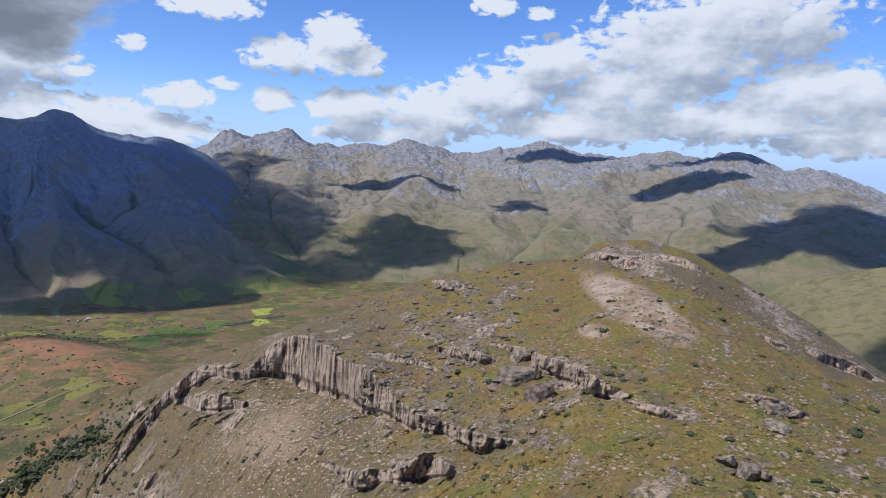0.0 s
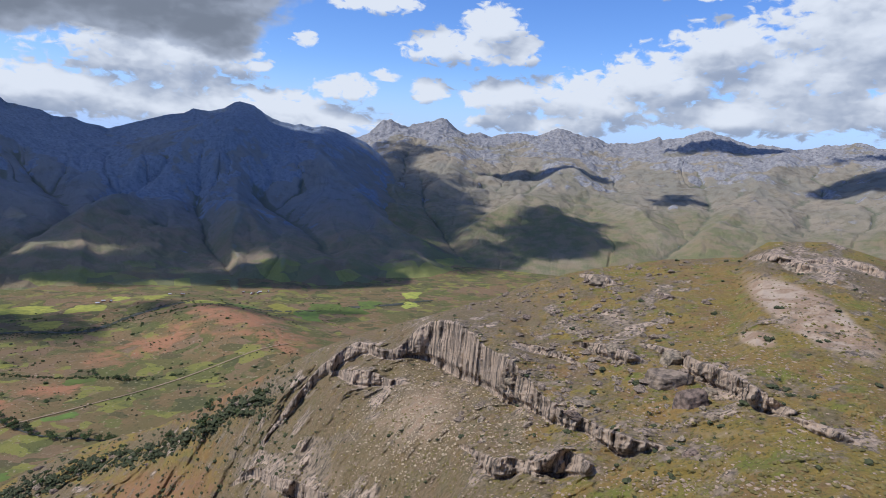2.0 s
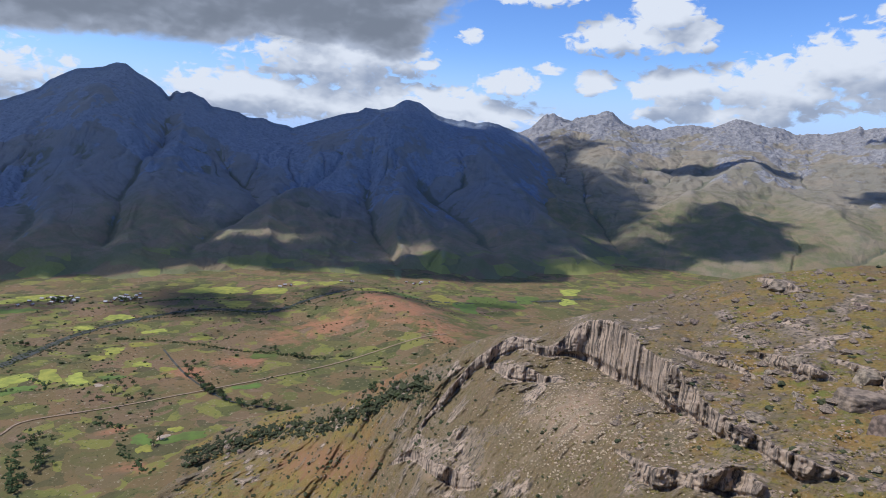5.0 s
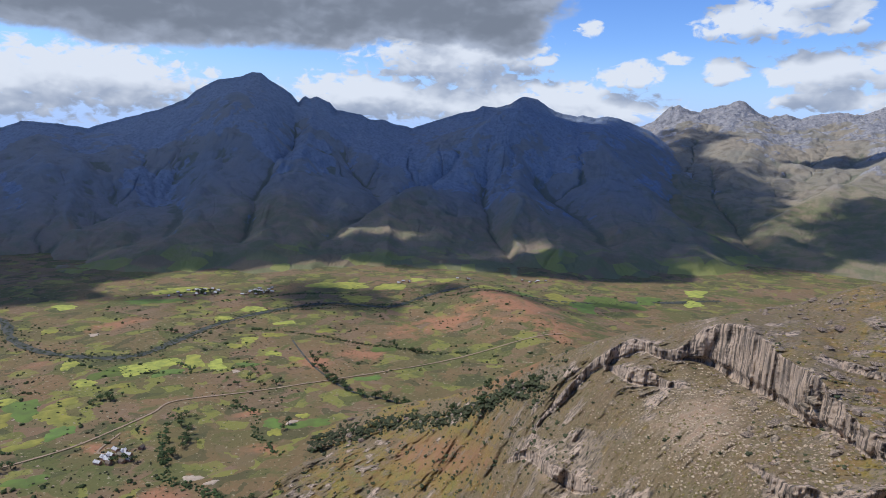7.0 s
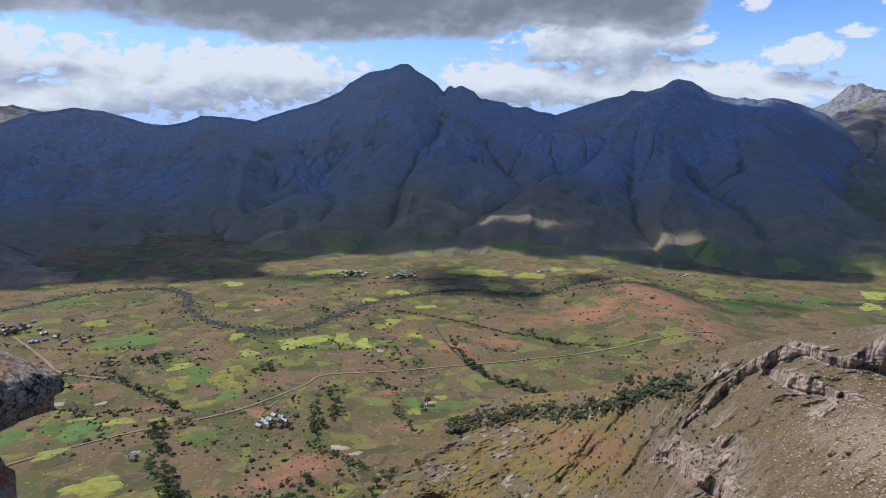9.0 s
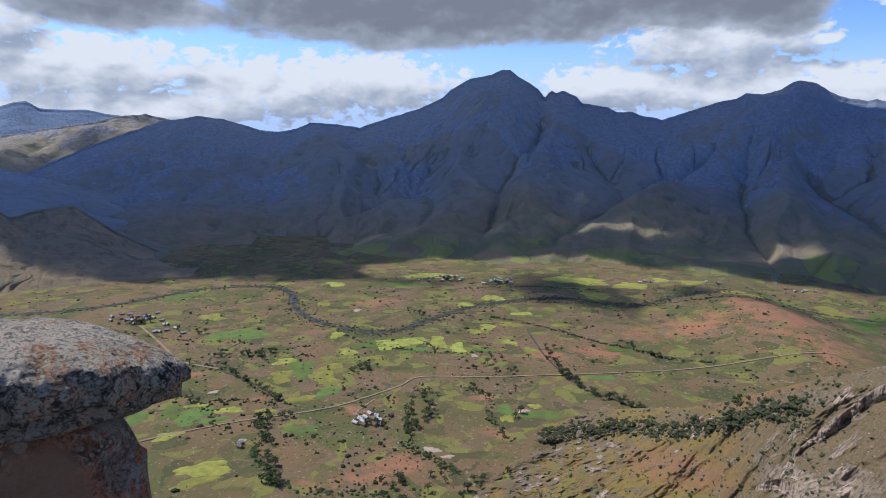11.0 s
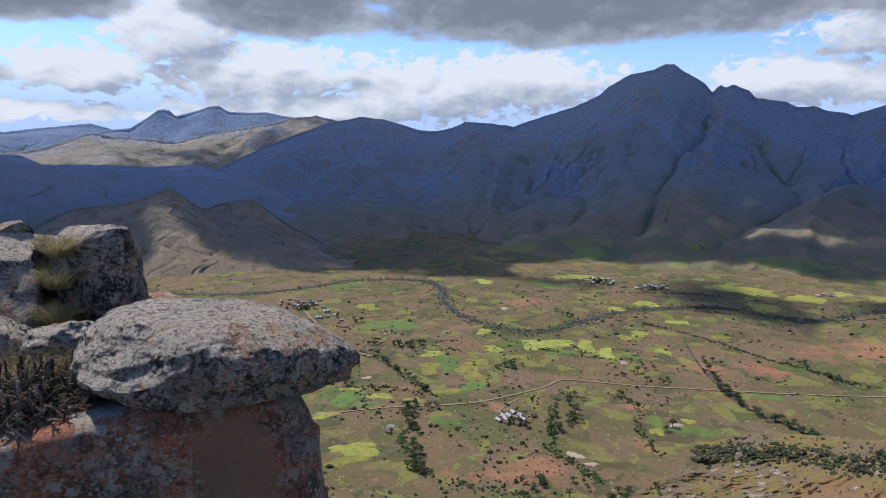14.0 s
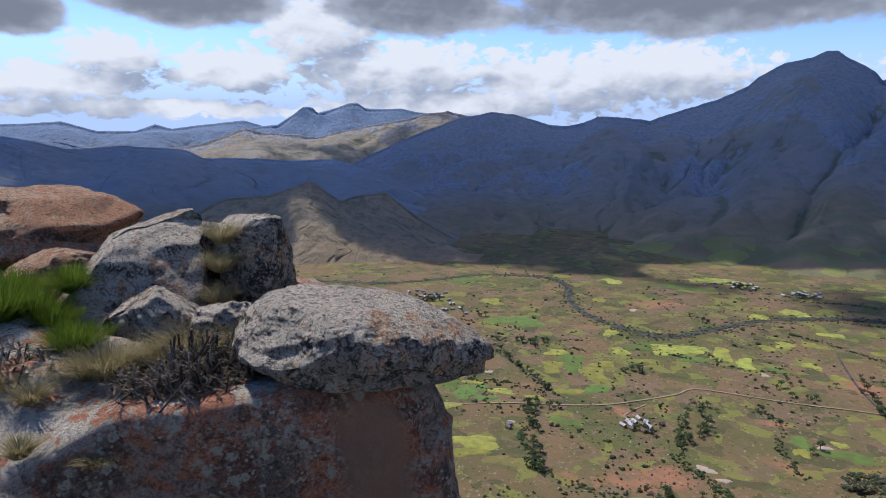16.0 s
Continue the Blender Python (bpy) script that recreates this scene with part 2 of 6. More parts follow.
def valley_material():
    m, k, p = material("valley_grass")
    soil = k.attr("soil")
    n1, n2, n3 = k.noise(p, 0.006, 6), k.noise(p, 0.03, 8, 0.6, 0.6), k.noise(p, 0.2, 6, 0.6)
    warp = k.node("ShaderNodeTexNoise")
    k.put(warp.inputs["Vector"], p)
    warp.inputs["Scale"].default_value, warp.inputs["Detail"].default_value = 0.02, 4.0
    bent = k.vec("ADD", k.vec("MULTIPLY", p, (1.0, 1.0, 0.0)), k.vec("MULTIPLY", k.vec("SUBTRACT", warp.outputs[1], (0.5, 0.5, 0.5)), (70.0, 70.0, 0.0)))
    cell = k.node("ShaderNodeSeparateXYZ")
    k.put(cell.inputs[0], k.voronoi(bent, 0.022, output="Color"))
    small = k.node("ShaderNodeSeparateXYZ")
    k.put(small.inputs[0], k.voronoi(bent, 0.05, output="Color"))
    c = k.mix(k.step(n1, 0.4, 0.6), (0.128, 0.104, 0.042), (0.18, 0.118, 0.056))
    c = k.mix(k.math("MULTIPLY", k.step(cell.outputs[0], 0.62, 0.8), 0.7), c, (0.088, 0.104, 0.028))
    c = k.mix(k.math("MULTIPLY", k.step(cell.outputs[1], 0.7, 0.85), 0.7), c, (0.18, 0.118, 0.068))
    c = k.mix(k.math("MULTIPLY", k.step(small.outputs[0], 0.80, 0.86), 0.8), c, (0.19, 0.19, 0.042))
    c = k.mix(k.math("MULTIPLY", k.step(small.outputs[1], 0.82, 0.9), 0.75), c, (0.07, 0.072, 0.03))
    c = k.mix(k.step(n2, 0.54, 0.7), c, (0.10, 0.105, 0.035))
    c = k.mix(k.step(n2, 0.42, 0.30), c, (0.185, 0.125, 0.075))
    c = k.mix(k.step(k.math("ADD", soil, k.math("MULTIPLY", k.math("SUBTRACT", n2, 0.5), 2.4)), 0.45, 1.0), c, k.mix(k.step(k.noise(p, 0.012, 5, 0.6), 0.36, 0.50), (0.20, 0.122, 0.066), (0.285, 0.142, 0.073)))
    c = k.mix(k.step(n3, 0.60, 0.68), c, (0.26, 0.22, 0.13))
    c = k.mix(k.step(n3, 0.40, 0.32), c, (0.05, 0.055, 0.02))
    finish(k, c, 0.95, k.math("ADD", n2, n3), 0.5, 2.0)
    return m


def cloud_material():
    m, k, p = material("cloud")
    cover = k.attr("cover")
    n = k.noise(p, 0.006, 8, 0.6)
    f = k.step(k.math("ADD", cover, k.math("MULTIPLY", k.math("SUBTRACT", n, 0.5), 1.1)), 0.30, 0.62, 0.0, 0.885)
    d, t, x = k.node("ShaderNodeBsdfDiffuse"), k.node("ShaderNodeBsdfTranslucent"), k.node("ShaderNodeBsdfTransparent")
    d.inputs[0].default_value = t.inputs[0].default_value = (0.92, 0.93, 0.95, 1.0)
    a, b = k.node("ShaderNodeMixShader"), k.node("ShaderNodeMixShader")
    a.inputs[0].default_value = 0.5
    k.put(a.inputs[1], d.outputs[0])
    k.put(a.inputs[2], t.outputs[0])
    k.put(b.inputs[0], f)
    k.put(b.inputs[1], x.outputs[0])
    k.put(b.inputs[2], a.outputs[0])
    k.put(k.node("ShaderNodeOutputMaterial").inputs[0], b.outputs[0])
    return m


HILL, VALLEY, CLOUD = hill_material(), valley_material(), cloud_material()
# Bluish tint of the massif's grass and rock stands in for aerial haze.
MASSIF = mountain_material("massif_hazed_grass_and_granite", (0.178, 0.186, 0.187), (0.16, 0.182, 0.207), (0.15, 0.182, 0.235), (0.18, 0.218, 0.275), dark=0.8, sway=0.8, foot=(0.1, 0.8), earth=((0.225, 0.178, 0.115), (0.18, 0.165, 0.095)))
PASTURE = mountain_material("pale_pasture", (0.27, 0.235, 0.115), (0.22, 0.20, 0.10), (0.25, 0.22, 0.17), (0.34, 0.30, 0.23), 4.0)
# The blue of distance haze is mixed into these far rock colours.
FAR_ROCK = mountain_material("far_hazed_granite", (0.15, 0.195, 0.265), (0.13, 0.175, 0.24), (0.13, 0.18, 0.26), (0.165, 0.22, 0.30))
# Bluer, brighter version of the massif colours: haze painted into the ridge.
RIDGE = mountain_material("hazed_ridge_grass", (0.20, 0.225, 0.25), (0.185, 0.22, 0.265), (0.185, 0.23, 0.295), (0.215, 0.265, 0.33), dark=0.85, sway=0.8, foot=(0.05, 0.6), earth=((0.185, 0.165, 0.125), (0.155, 0.155, 0.115)))
FOOTHILL = mountain_material("foothill_grass", (0.30, 0.235, 0.15), (0.25, 0.21, 0.14), (0.26, 0.22, 0.165), (0.30, 0.255, 0.19), 2.0, earth=((0.265, 0.195, 0.12), (0.215, 0.175, 0.10)))
RANGE = mountain_material("range_grass_and_granite", (0.245, 0.21, 0.15), (0.205, 0.19, 0.145), (0.185, 0.185, 0.19), (0.285, 0.275, 0.265))


# ---- land ----
LATTICES = {}


def lattice(seed):
    if seed not in LATTICES:
        LATTICES[seed] = np.random.RandomState(seed).rand(256, 256)
    return LATTICES[seed]


def smooth_noise(x, y, seed=0):
    g = lattice(seed)
    i, j = np.floor(x).astype(int), np.floor(y).astype(int)
    u, v = x - i, y - j
    u, v = u * u * u * (u * (6 * u - 15) + 10), v * v * v * (v * (6 * v - 15) + 10)
    a, b, c, d = g[i % 256, j % 256], g[(i + 1) % 256, j % 256], g[i % 256, (j + 1) % 256], g[(i + 1) % 256, (j + 1) % 256]
    return (a * (1 - u) + b * u) * (1 - v) + (c * (1 - u) + d * u) * v


def fbm(x, y, octaves=5, seed=0, gain=0.5, ridged=False):
    total, weight, amount = 0.0, 1.0, 0.0
    for o in range(octaves):
        n = smooth_noise(x * 2 ** o + 17.3 * o, y * 2 ** o + 9.1 * o, seed + o)
        total = total + weight * ((1 - np.abs(2 * n - 1)) if ridged else n)
        amount += weight
        weight *= gain
    return total / amount


def ease(x, lo, hi):
    t = np.clip((x - lo) / (hi - lo), 0, 1)
    return t * t * (3 - 2 * t)


def curve(points, x, smooth=False):
    a = np.array(points, float)
    order = np.argsort(a[:, 0])
    return np.interp(x, a[order, 0], a[order, 1])


def grid_mesh(name, P, mat, attrs=None, wrap=False):
    """A mesh from an array of points, rows by columns."""
    r, c = P.shape[:2]
    idx = np.arange(r * c).reshape(r, c)
    a, b, d, e = idx[:-1, :-1], idx[:-1, 1:], idx[1:, 1:], idx[1:, :-1]
    quads = np.stack([a, e, d, b], -1).reshape(-1, 4)
    if wrap:
        quads = np.concatenate([quads, np.stack([idx[:-1, -1], idx[1:, -1], idx[1:, 0], idx[:-1, 0]], -1)])
    me = bpy.data.meshes.new(name)
    me.vertices.add(r * c)
    me.vertices.foreach_set("co", P.reshape(-1).astype(np.float32))
    n = len(quads)
    me.loops.add(n * 4)
    me.loops.foreach_set("vertex_index", quads.reshape(-1).astype(np.int32))
    me.polygons.add(n)
    me.polygons.foreach_set("loop_start", np.arange(0, n * 4, 4, dtype=np.int32))
    me.polygons.foreach_set("use_smooth", np.ones(n, bool))
    me.update(calc_edges=True)
    for key, value in (attrs or {}).items():
        me.attributes.new(key, "FLOAT", "POINT").data.foreach_set("value", value.reshape(-1).astype(np.float32))
    me.materials.append(mat)
    return me


def spot(az, d, z=0.0):
    """The place at that bearing (degrees to the left of the y axis) and distance."""
    return Vector((-math.sin(radians(az)) * d, math.cos(radians(az)) * d, z))


def polar(az, d, z):
    a = np.radians(az)
    return np.stack([-np.sin(a) * d, np.cos(a) * d, z], -1)


def bump(x, y, cx, cy, wx, wy, turn=0.0):
    c, s = math.cos(radians(turn)), math.sin(radians(turn))
    u, v = (x - cx) * c + (y - cy) * s, -(x - cx) * s + (y - cy) * c
    return np.exp(-(u / wx) ** 2 - (v / wy) ** 2)


# bare red soil: bearing, distance, half length, half width, turn
RED = ((65.5, 568.0, 85.0, 30.0, 24.0), (67.5, 715.0, 45.0, 20.0, 20.0), (38.0, 1080.0, 150.0, 60.0, 30.0), (31.0, 1130.0, 260.0, 85.0, -60.0), (56.0, 735.0, 24.0, 12.0, 0.0),
       (50.0, 900.0, 50.0, 30.0, 20.0), (55.0, 640.0, 30.0, 18.0, 0.0), (82.5, 873.0, 22.0, 16.0, 20.0), (77.6, 765.0, 34.0, 9.0, 20.0), (46.0, 930.0, 60.0, 35.0, 0.0), (44.0, 560.0, 60.0, 25.0, 40.0),
       (66.0, 1180.0, 80.0, 40.0, 10.0), (73.0, 1010.0, 50.0, 18.0, 10.0), (97.0, 1180.0, 120.0, 50.0, 0.0))


def valley_height(x, y):
    d = np.hypot(x, y)
    z = 9.0 * (fbm(x / 240.0 + 40, y / 240.0 + 40, 3, 3) - 0.5) * ease(d, 300, 700)
    c = spot(32, 1140)
    z = z + 40.0 * bump(x, y, c.x, c.y, 330, 110, -30)
    return z


def make_ground():
    az = np.concatenate([np.arange(-48, 128, 0.25), np.arange(128, 312, 3.0)])
    d = 40.0 * (4980.0 / 40.0) ** np.linspace(0, 1, 320)
    A, D = np.meshgrid(az, d)
    P = polar(A, D, np.zeros_like(A))
    P[..., 2] = valley_height(P[..., 0], P[..., 1])
    soil = np.zeros_like(A)
    for a, r, w, h, turn in RED:
        c = spot(a, r)
        soil = np.maximum(soil, bump(P[..., 0], P[..., 1], c.x, c.y, w, h, turn + a))
    ob = new("ground", grid_mesh("ground", P, VALLEY, {"soil": soil}, wrap=True))
    return tagged(ob, "green and brown grassy valley floor with red bare soil", "ground", kind="structure")


def erode(Z, dx, dy, fixed, rounds=24, power=0.02, creep=0.04):
    """Running water cuts the slopes: each cell drains to its lowest neighbour, and channels deepen with what they gather."""
    r, c = Z.shape
    idx = np.arange(r * c).reshape(r, c)
    Z = Z.copy()
    for _ in range(rounds):
        pad = np.pad(Z, 1, mode="edge")
        pid = np.pad(idx, 1, mode="edge")
        best, rec, far = np.zeros_like(Z), idx.copy(), np.ones_like(Z)
        for i in (-1, 0, 1):
            for j in (-1, 0, 1):
                if i or j:
                    gap = np.sqrt((i * dy) ** 2 + (j * dx) ** 2)
                    fall = (Z - pad[1 + i:1 + i + r, 1 + j:1 + j + c]) / gap
                    take = fall > best
                    best = np.where(take, fall, best)
                    rec = np.where(take, pid[1 + i:1 + i + r, 1 + j:1 + j + c], rec)
                    far = np.where(take, gap, far)
        order = np.argsort(-Z.ravel(), kind="stable").tolist()
        to, area = rec.ravel().tolist(), (dx * dy * np.ones_like(Z)).ravel().tolist()
        for i in order:
            j = to[i]
            if j != i:
                area[j] += area[i]
        f = ((power * np.ones_like(Z)).ravel() * np.sqrt(np.array(area)) / far.ravel()).tolist()
        stay, z = fixed.ravel().tolist(), Z.ravel().tolist()
        for i in reversed(order):
            j = to[i]
            if j != i and not stay[i]:
                z[i] = (z[i] + f[i] * z[j]) / (1 + f[i])
        Z2 = np.array(z).reshape(r, c)
        pad = np.pad(Z2, 1, mode="edge")
        mean = (pad[:-2, 1:-1] + pad[2:, 1:-1] + pad[1:-1, :-2] + pad[1:-1, 2:]) / 4
        Z = np.where(fixed, Z2, Z2 + creep * (mean - Z2))
    return Z


def finer(Z, fr, fc):
    """The same grid with fr times the rows and fc times the columns."""
    r, c = Z.shape
    rows, cols = np.linspace(0, r - 1, (r - 1) * fr + 1), np.linspace(0, c - 1, (c - 1) * fc + 1)
    i, j = np.minimum(rows.astype(int), r - 2), np.minimum(cols.astype(int), c - 2)
    u, v = (rows - i)[:, None], (cols - j)[None]
    return (Z[i][:, j] * (1 - v) + Z[i][:, j + 1] * v) * (1 - u) + (Z[i + 1][:, j] * (1 - v) + Z[i + 1][:, j + 1] * v) * u


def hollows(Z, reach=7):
    """How far each place lies below its surroundings; hollows are coloured a dark bush green and spurs paler, to paint
    in relief shading.
    """
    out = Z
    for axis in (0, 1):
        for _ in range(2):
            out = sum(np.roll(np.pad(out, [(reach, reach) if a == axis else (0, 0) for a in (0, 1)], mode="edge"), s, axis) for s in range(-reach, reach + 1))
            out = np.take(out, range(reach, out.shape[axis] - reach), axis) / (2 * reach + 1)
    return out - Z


def make_range(name, mat, crest, crest_d, foot_d, foot_z, seed, label, rows=110, step=0.3, cut=0.012, rounds=16, power=1.6, rocky=(0.62, 0.8), crag=6.0, swell=90.0, wide=600.0, back=500.0, fine=3, steep_rock=0.35, buttress=0.0, bend=9.0, spur=9.0, relief=150.0, creep=0.10, grassy=None, lines=()):
    """A mountain range from its foot to its crest, cut by water: crest is (bearing, elevation seen from the summit)."""
    a0, a1 = min(c[0] for c in crest), max(c[0] for c in crest)
    az = np.arange(a0, a1 + step, step)
    v = np.linspace(0, 1, rows)
    A, V = np.meshgrid(az, v)
    A0 = A.copy()
    sway = np.sin(np.pi * V) ** 0.7 * np.sin(np.pi * np.clip((A - a0) / (a1 - a0), 0, 1)) ** 0.3
    A = A + bend * sway * ((fbm(A / 9.0 + seed, V * 2.5, 2, seed + 7) - 0.5) + 0.5 * (fbm(A / 2.6 + seed, V * 6.0, 2, seed + 8) - 0.5))
    cd, fd, fz, el = curve(crest_d, A), curve(foot_d, A), curve(foot_z, A), curve(crest, A)
    broad_el = sum(curve(crest, A + o) for o in np.linspace(-1.8, 1.8, 13)) / 13
    D = fd + (cd - fd) * V
    cz, tip = EYE + np.tan(np.radians(broad_el)) * cd, EYE + np.tan(np.radians(el)) * cd
    P = polar(A, D, 0 * A)
    n = fbm(P[..., 0] / wide + seed, P[..., 1] / wide + 50, 6, seed, 0.55) - 0.5
    Z = fz + (cz - fz) * V ** power + swell * 2.0 * n * np.sin(np.pi * V) ** 0.8
    if buttress:
        Z = Z + buttress * ease(V + 0.3 * n, 0.55, 0.75) * (1 - ease(V, 0.8, 1.0)) * (cz - fz) / 600.0
    spine = fbm(A / spur + seed + 1.2 * n, V * 0.7 + 5, 3, seed + 4, 0.45, True) - 0.6
    Z = Z + relief * spine * np.sin(np.pi * V ** 0.8) ** 0.9 * (cz - fz) / 500.0
    for high, broad, route in lines:
        reach = []
        for a, e in route:
            w = np.linspace(0, 1, 400)
            f, c, lo = float(curve(foot_d, a)), float(curve(crest_d, a)), float(curve(foot_z, a))
            top = EYE + math.tan(radians(float(curve(crest, a)))) * c
            seen = np.degrees(np.arctan((lo + (top - lo) * w ** power - EYE) / (f + (c - f) * w)))
            reach.append((float(np.interp(e, np.maximum.accumulate(seen), w)), a))
        reach.sort()
        along = curve([(v0, a) for v0, a in reach], V) + 0.9 * (fbm(V * 9 + high, V * 0 + broad, 3, seed + 9, 0.6) - 0.5)
        near = np.exp(-np.abs(A - along) * radians(1.0) * D / broad)
        Z = Z + high * near * ease(V, reach[0][0] - 0.10, reach[0][0] + 0.06) * (1 - ease(V, reach[-1][0] - 0.04, reach[-1][0] + 0.10)) * ease(V, 0.02, 0.16) * (1 - ease(V, 0.84, 0.97))
    Z = np.minimum(Z, EYE + np.tan(np.radians(np.minimum(el, broad_el) - 0.25)) * D)
    Z = np.where(V > 0.99, tip, Z + (tip - cz) * ease(V, 0.88, 1.0) ** 2)
    fixed = (V > 0.99) | (V < 0.005)
    dx, dy = D * radians(step), (cd - fd) / (rows - 1)
    Z = erode(Z, dx, dy, fixed, rounds, cut * (0.35 + 0.65 * (1 - ease(V, 0.6, 0.95))), creep)
    A, D, Z, V = finer(A, fine, fine), finer(D, fine, fine), finer(Z, fine, fine), finer(V, fine, fine)
    az, cd, fz = A[-1], D[-1], curve(foot_z, A[-1])
    P = polar(A, D, Z)
    arch = np.clip(np.sin(np.pi * np.clip(V, 0, 1)), 0, 1) ** 0.6
    gz, gx = np.gradient(Z, axis=0) / np.gradient(D, axis=0), np.gradient(Z, axis=1) / (D * radians(step / fine))
    slope = np.hypot(gz, gx)
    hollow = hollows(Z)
    small = fbm(P[..., 0] / 45.0, P[..., 1] / 45.0, 4, seed + 2, 0.6) - 0.5
    rock = np.clip(ease(V + 0.5 * small + 0.9 * (fbm(P[..., 0] / 220.0, P[..., 1] / 220.0, 4, seed + 12, 0.6) - 0.5), rocky[0], rocky[1]) + steep_rock * ease(slope + 0.6 * small, 0.75, 1.15), 0, 1)
    jag = 0.6 * (fbm(A / 1.6, V * 14, 5, seed + 5, 0.62, True) - 0.6) + 0.4 * (fbm(A / 0.5, V * 30, 3, seed + 6, 0.6) - 0.5)
    tor = fbm(P[..., 0] / 60.0, P[..., 1] / 60.0, 5, seed + 3, 0.6, True) - 0.6
    Z = Z + crag * 2.2 * small * (0.25 + rock) * arch + crag * (4.0 * jag * ease(V, 0.55, 0.9) + 3.0 * tor * rock) * (1 - 0.45 * ease(V, 0.93, 1.0))
    cz = Z[-1]
    k = np.linspace(0, 1, 10)[1:]
    Ab, Kb = np.meshgrid(az, k)
    Db, Zb = cd + back * Kb, cz - (cz - fz + 60) * Kb ** 0.9
    D, Z, A = np.vstack([D, Db]), np.vstack([Z, Zb]), np.vstack([A, Ab])
    rock = np.vstack([rock, np.ones_like(Kb)])
    low = 1 - ease(V, 0.05, 0.72)
    if grassy:
        low, keep = np.maximum(low, 1 - ease(finer(A0, fine, fine), *grassy)), ease(finer(A0, fine, fine), *grassy)
        rock[:len(V)] *= keep
    low = np.vstack([low, 0 * Kb])
    ob = new(name, grid_mesh(name, polar(A, D, Z), mat, {"rock": rock, "low": low, "meadow": np.full(D.shape, 0.85 if mat is MASSIF else 0.0), "hollow_shade": np.vstack([ease(hollow, 1.0, 9.0), 0 * Kb]), "spine": np.vstack([ease(-hollow, 1.5, 10.0), 0 * Kb])}))
    return tagged(ob, label, "mountain", kind="structure")


make_ground()
# skylines: bearing, elevation
MASSIF_WEST = [(94, -3.5), (90, -1.6), (87, -0.4), (84, 0.7), (81, 1.25), (79, 1.04), (75.59, 0.05), (74.56, 0.01), (72.95, 0.33), (71.82, 0.84), (70.14, 0.75), (68.2, 0.57), (67.49, 0.43),
                (66.79, 0.72), (64.9, 1.39), (64.05, 1.61), (62.32, 2.19), (60.32, 3.07), (59.64, 3.7), (57.82, 4.77), (55.98, 5.1), (55.05, 5.52), (54.35, 5.52), (53.64, 4.95), (52.7, 4.44), (51.84, 3.87),
                (51.26, 3.14), (51.02, 3.58), (50.68, 3.78), (50.29, 3.51)]
MASSIF_EAST = [(49.81, 3.77), (49.08, 3.47), (48.58, 3.3), (48.09, 2.69), (46.85, 2.55), (45.85, 2.34), (45.1, 1.98), (43.85, 1.98), (43.09, 1.66), (42.09, 1.55), (41.43, 1.32), (40.83, 1.54), (39.59, 1.97),
                (38.35, 2.35), (37.37, 2.68), (35.89, 3.01), (35.17, 3.42), (33.93, 3.31), (32.73, 3.68), (32.03, 4.17), (31.55, 4.32), (31.06, 4.24), (30.32, 4.06), (29.57, 3.51), (28.82, 3.1), (28.09, 2.92),
                (26.89, 2.71), (26.43, 2.87), (25.47, 2.56), (24.34, 2.77), (23.41, 2.6), (22.7, 2.34), (22.1, 2.12), (20.8, 1.6), (19.4, 0.6), (17, -1.6), (14, -4), (11, -6.5), (8, -9)]
RANGE_WEST = [(32, 1.5), (26, 2), (23.9, 2), (21.55, 2.01), (20.67, 2.39), (19.78, 3.14), (19.33, 3.64), (18.66, 3.73), (17.97, 3.4), (17.04, 3.12), (16.82, 3.42), (16.12, 3.51), (14.95, 3.78),
                (14.15, 4.16), (13.52, 3.86), (12.79, 3.32), (11.81, 2.74), (10.84, 3.03), (9.61, 2.8), (8.38, 3.06), (7.14, 3.17), (5.63, 3), (4.64, 3.39), (3.9, 3.77), (3.39, 3.65), (2.62, 3.48),
                (1.6, 3.23), (0.33, 3.08), (-0.45, 2.71), (-1.97, 2.67)]
RANGE_EAST = [(-3.48, 2.93), (-4.47, 3.27), (-4.71, 3.48), (-4.98, 3.14), (-5.97, 3.32), (-7.45, 3.77), (-8.43, 4), (-9.18, 3.78), (-10.43, 3.47), (-11.92, 3.03), (-13.36, 3.02), (-15.05, 2.78), (-16.44, 3.02),
                (-17.11, 3.27), (-18.04, 3.2), (-18.93, 3.41), (-19.85, 3.25), (-21.65, 2.87), (-22.59, 3.03), (-23.12, 3.41), (-24.17, 3.48), (-25.44, 3.23), (-26.71, 2.71), (-27.96, 2.08), (-28.73, 2.23), (-29.49, 2.38),
                (-30.09, 2.13), (-30.64, 2.24), (-32.17, 1.63), (-33.67, 0.96), (-34.69, 0.46), (-48, -2)]
# spurs (raised) and ravines (sunk): height, breadth, line of bearing and elevation
RAVINES = (
    (-62, 75, ((51.36, 2.94), (51.5, -0.69), (53.21, -2.7), (54.91, -4.95), (55.66, -7.43), (56.26, -8.91))),
    (-46, 70, ((47.54, -1.56), (46.01, -3.01), (44.44, -5.24), (44.16, -6.1))),
    (-49, 70, ((37.15, -2.22), (40.63, -4.36), (43.4, -5.97), (47.19, -8.36), (49.72, -9.66))),
    (-41, 55, ((34.35, -2.61), (34.71, -5.4), (33.83, -7.64), (32.15, -10.09), (30.25, -11.9))),
    (-41, 55, ((30.14, -2.44), (27.28, -4.78), (24.93, -7.11), (23.35, -8.96))),
    (-36, 60, ((62.3, -3.83), (61.05, -6.92), (62.23, -8.57))),
    (-31, 70, ((62.99, -4.77), (68.6, -7.25), (73.03, -9.5))),
)
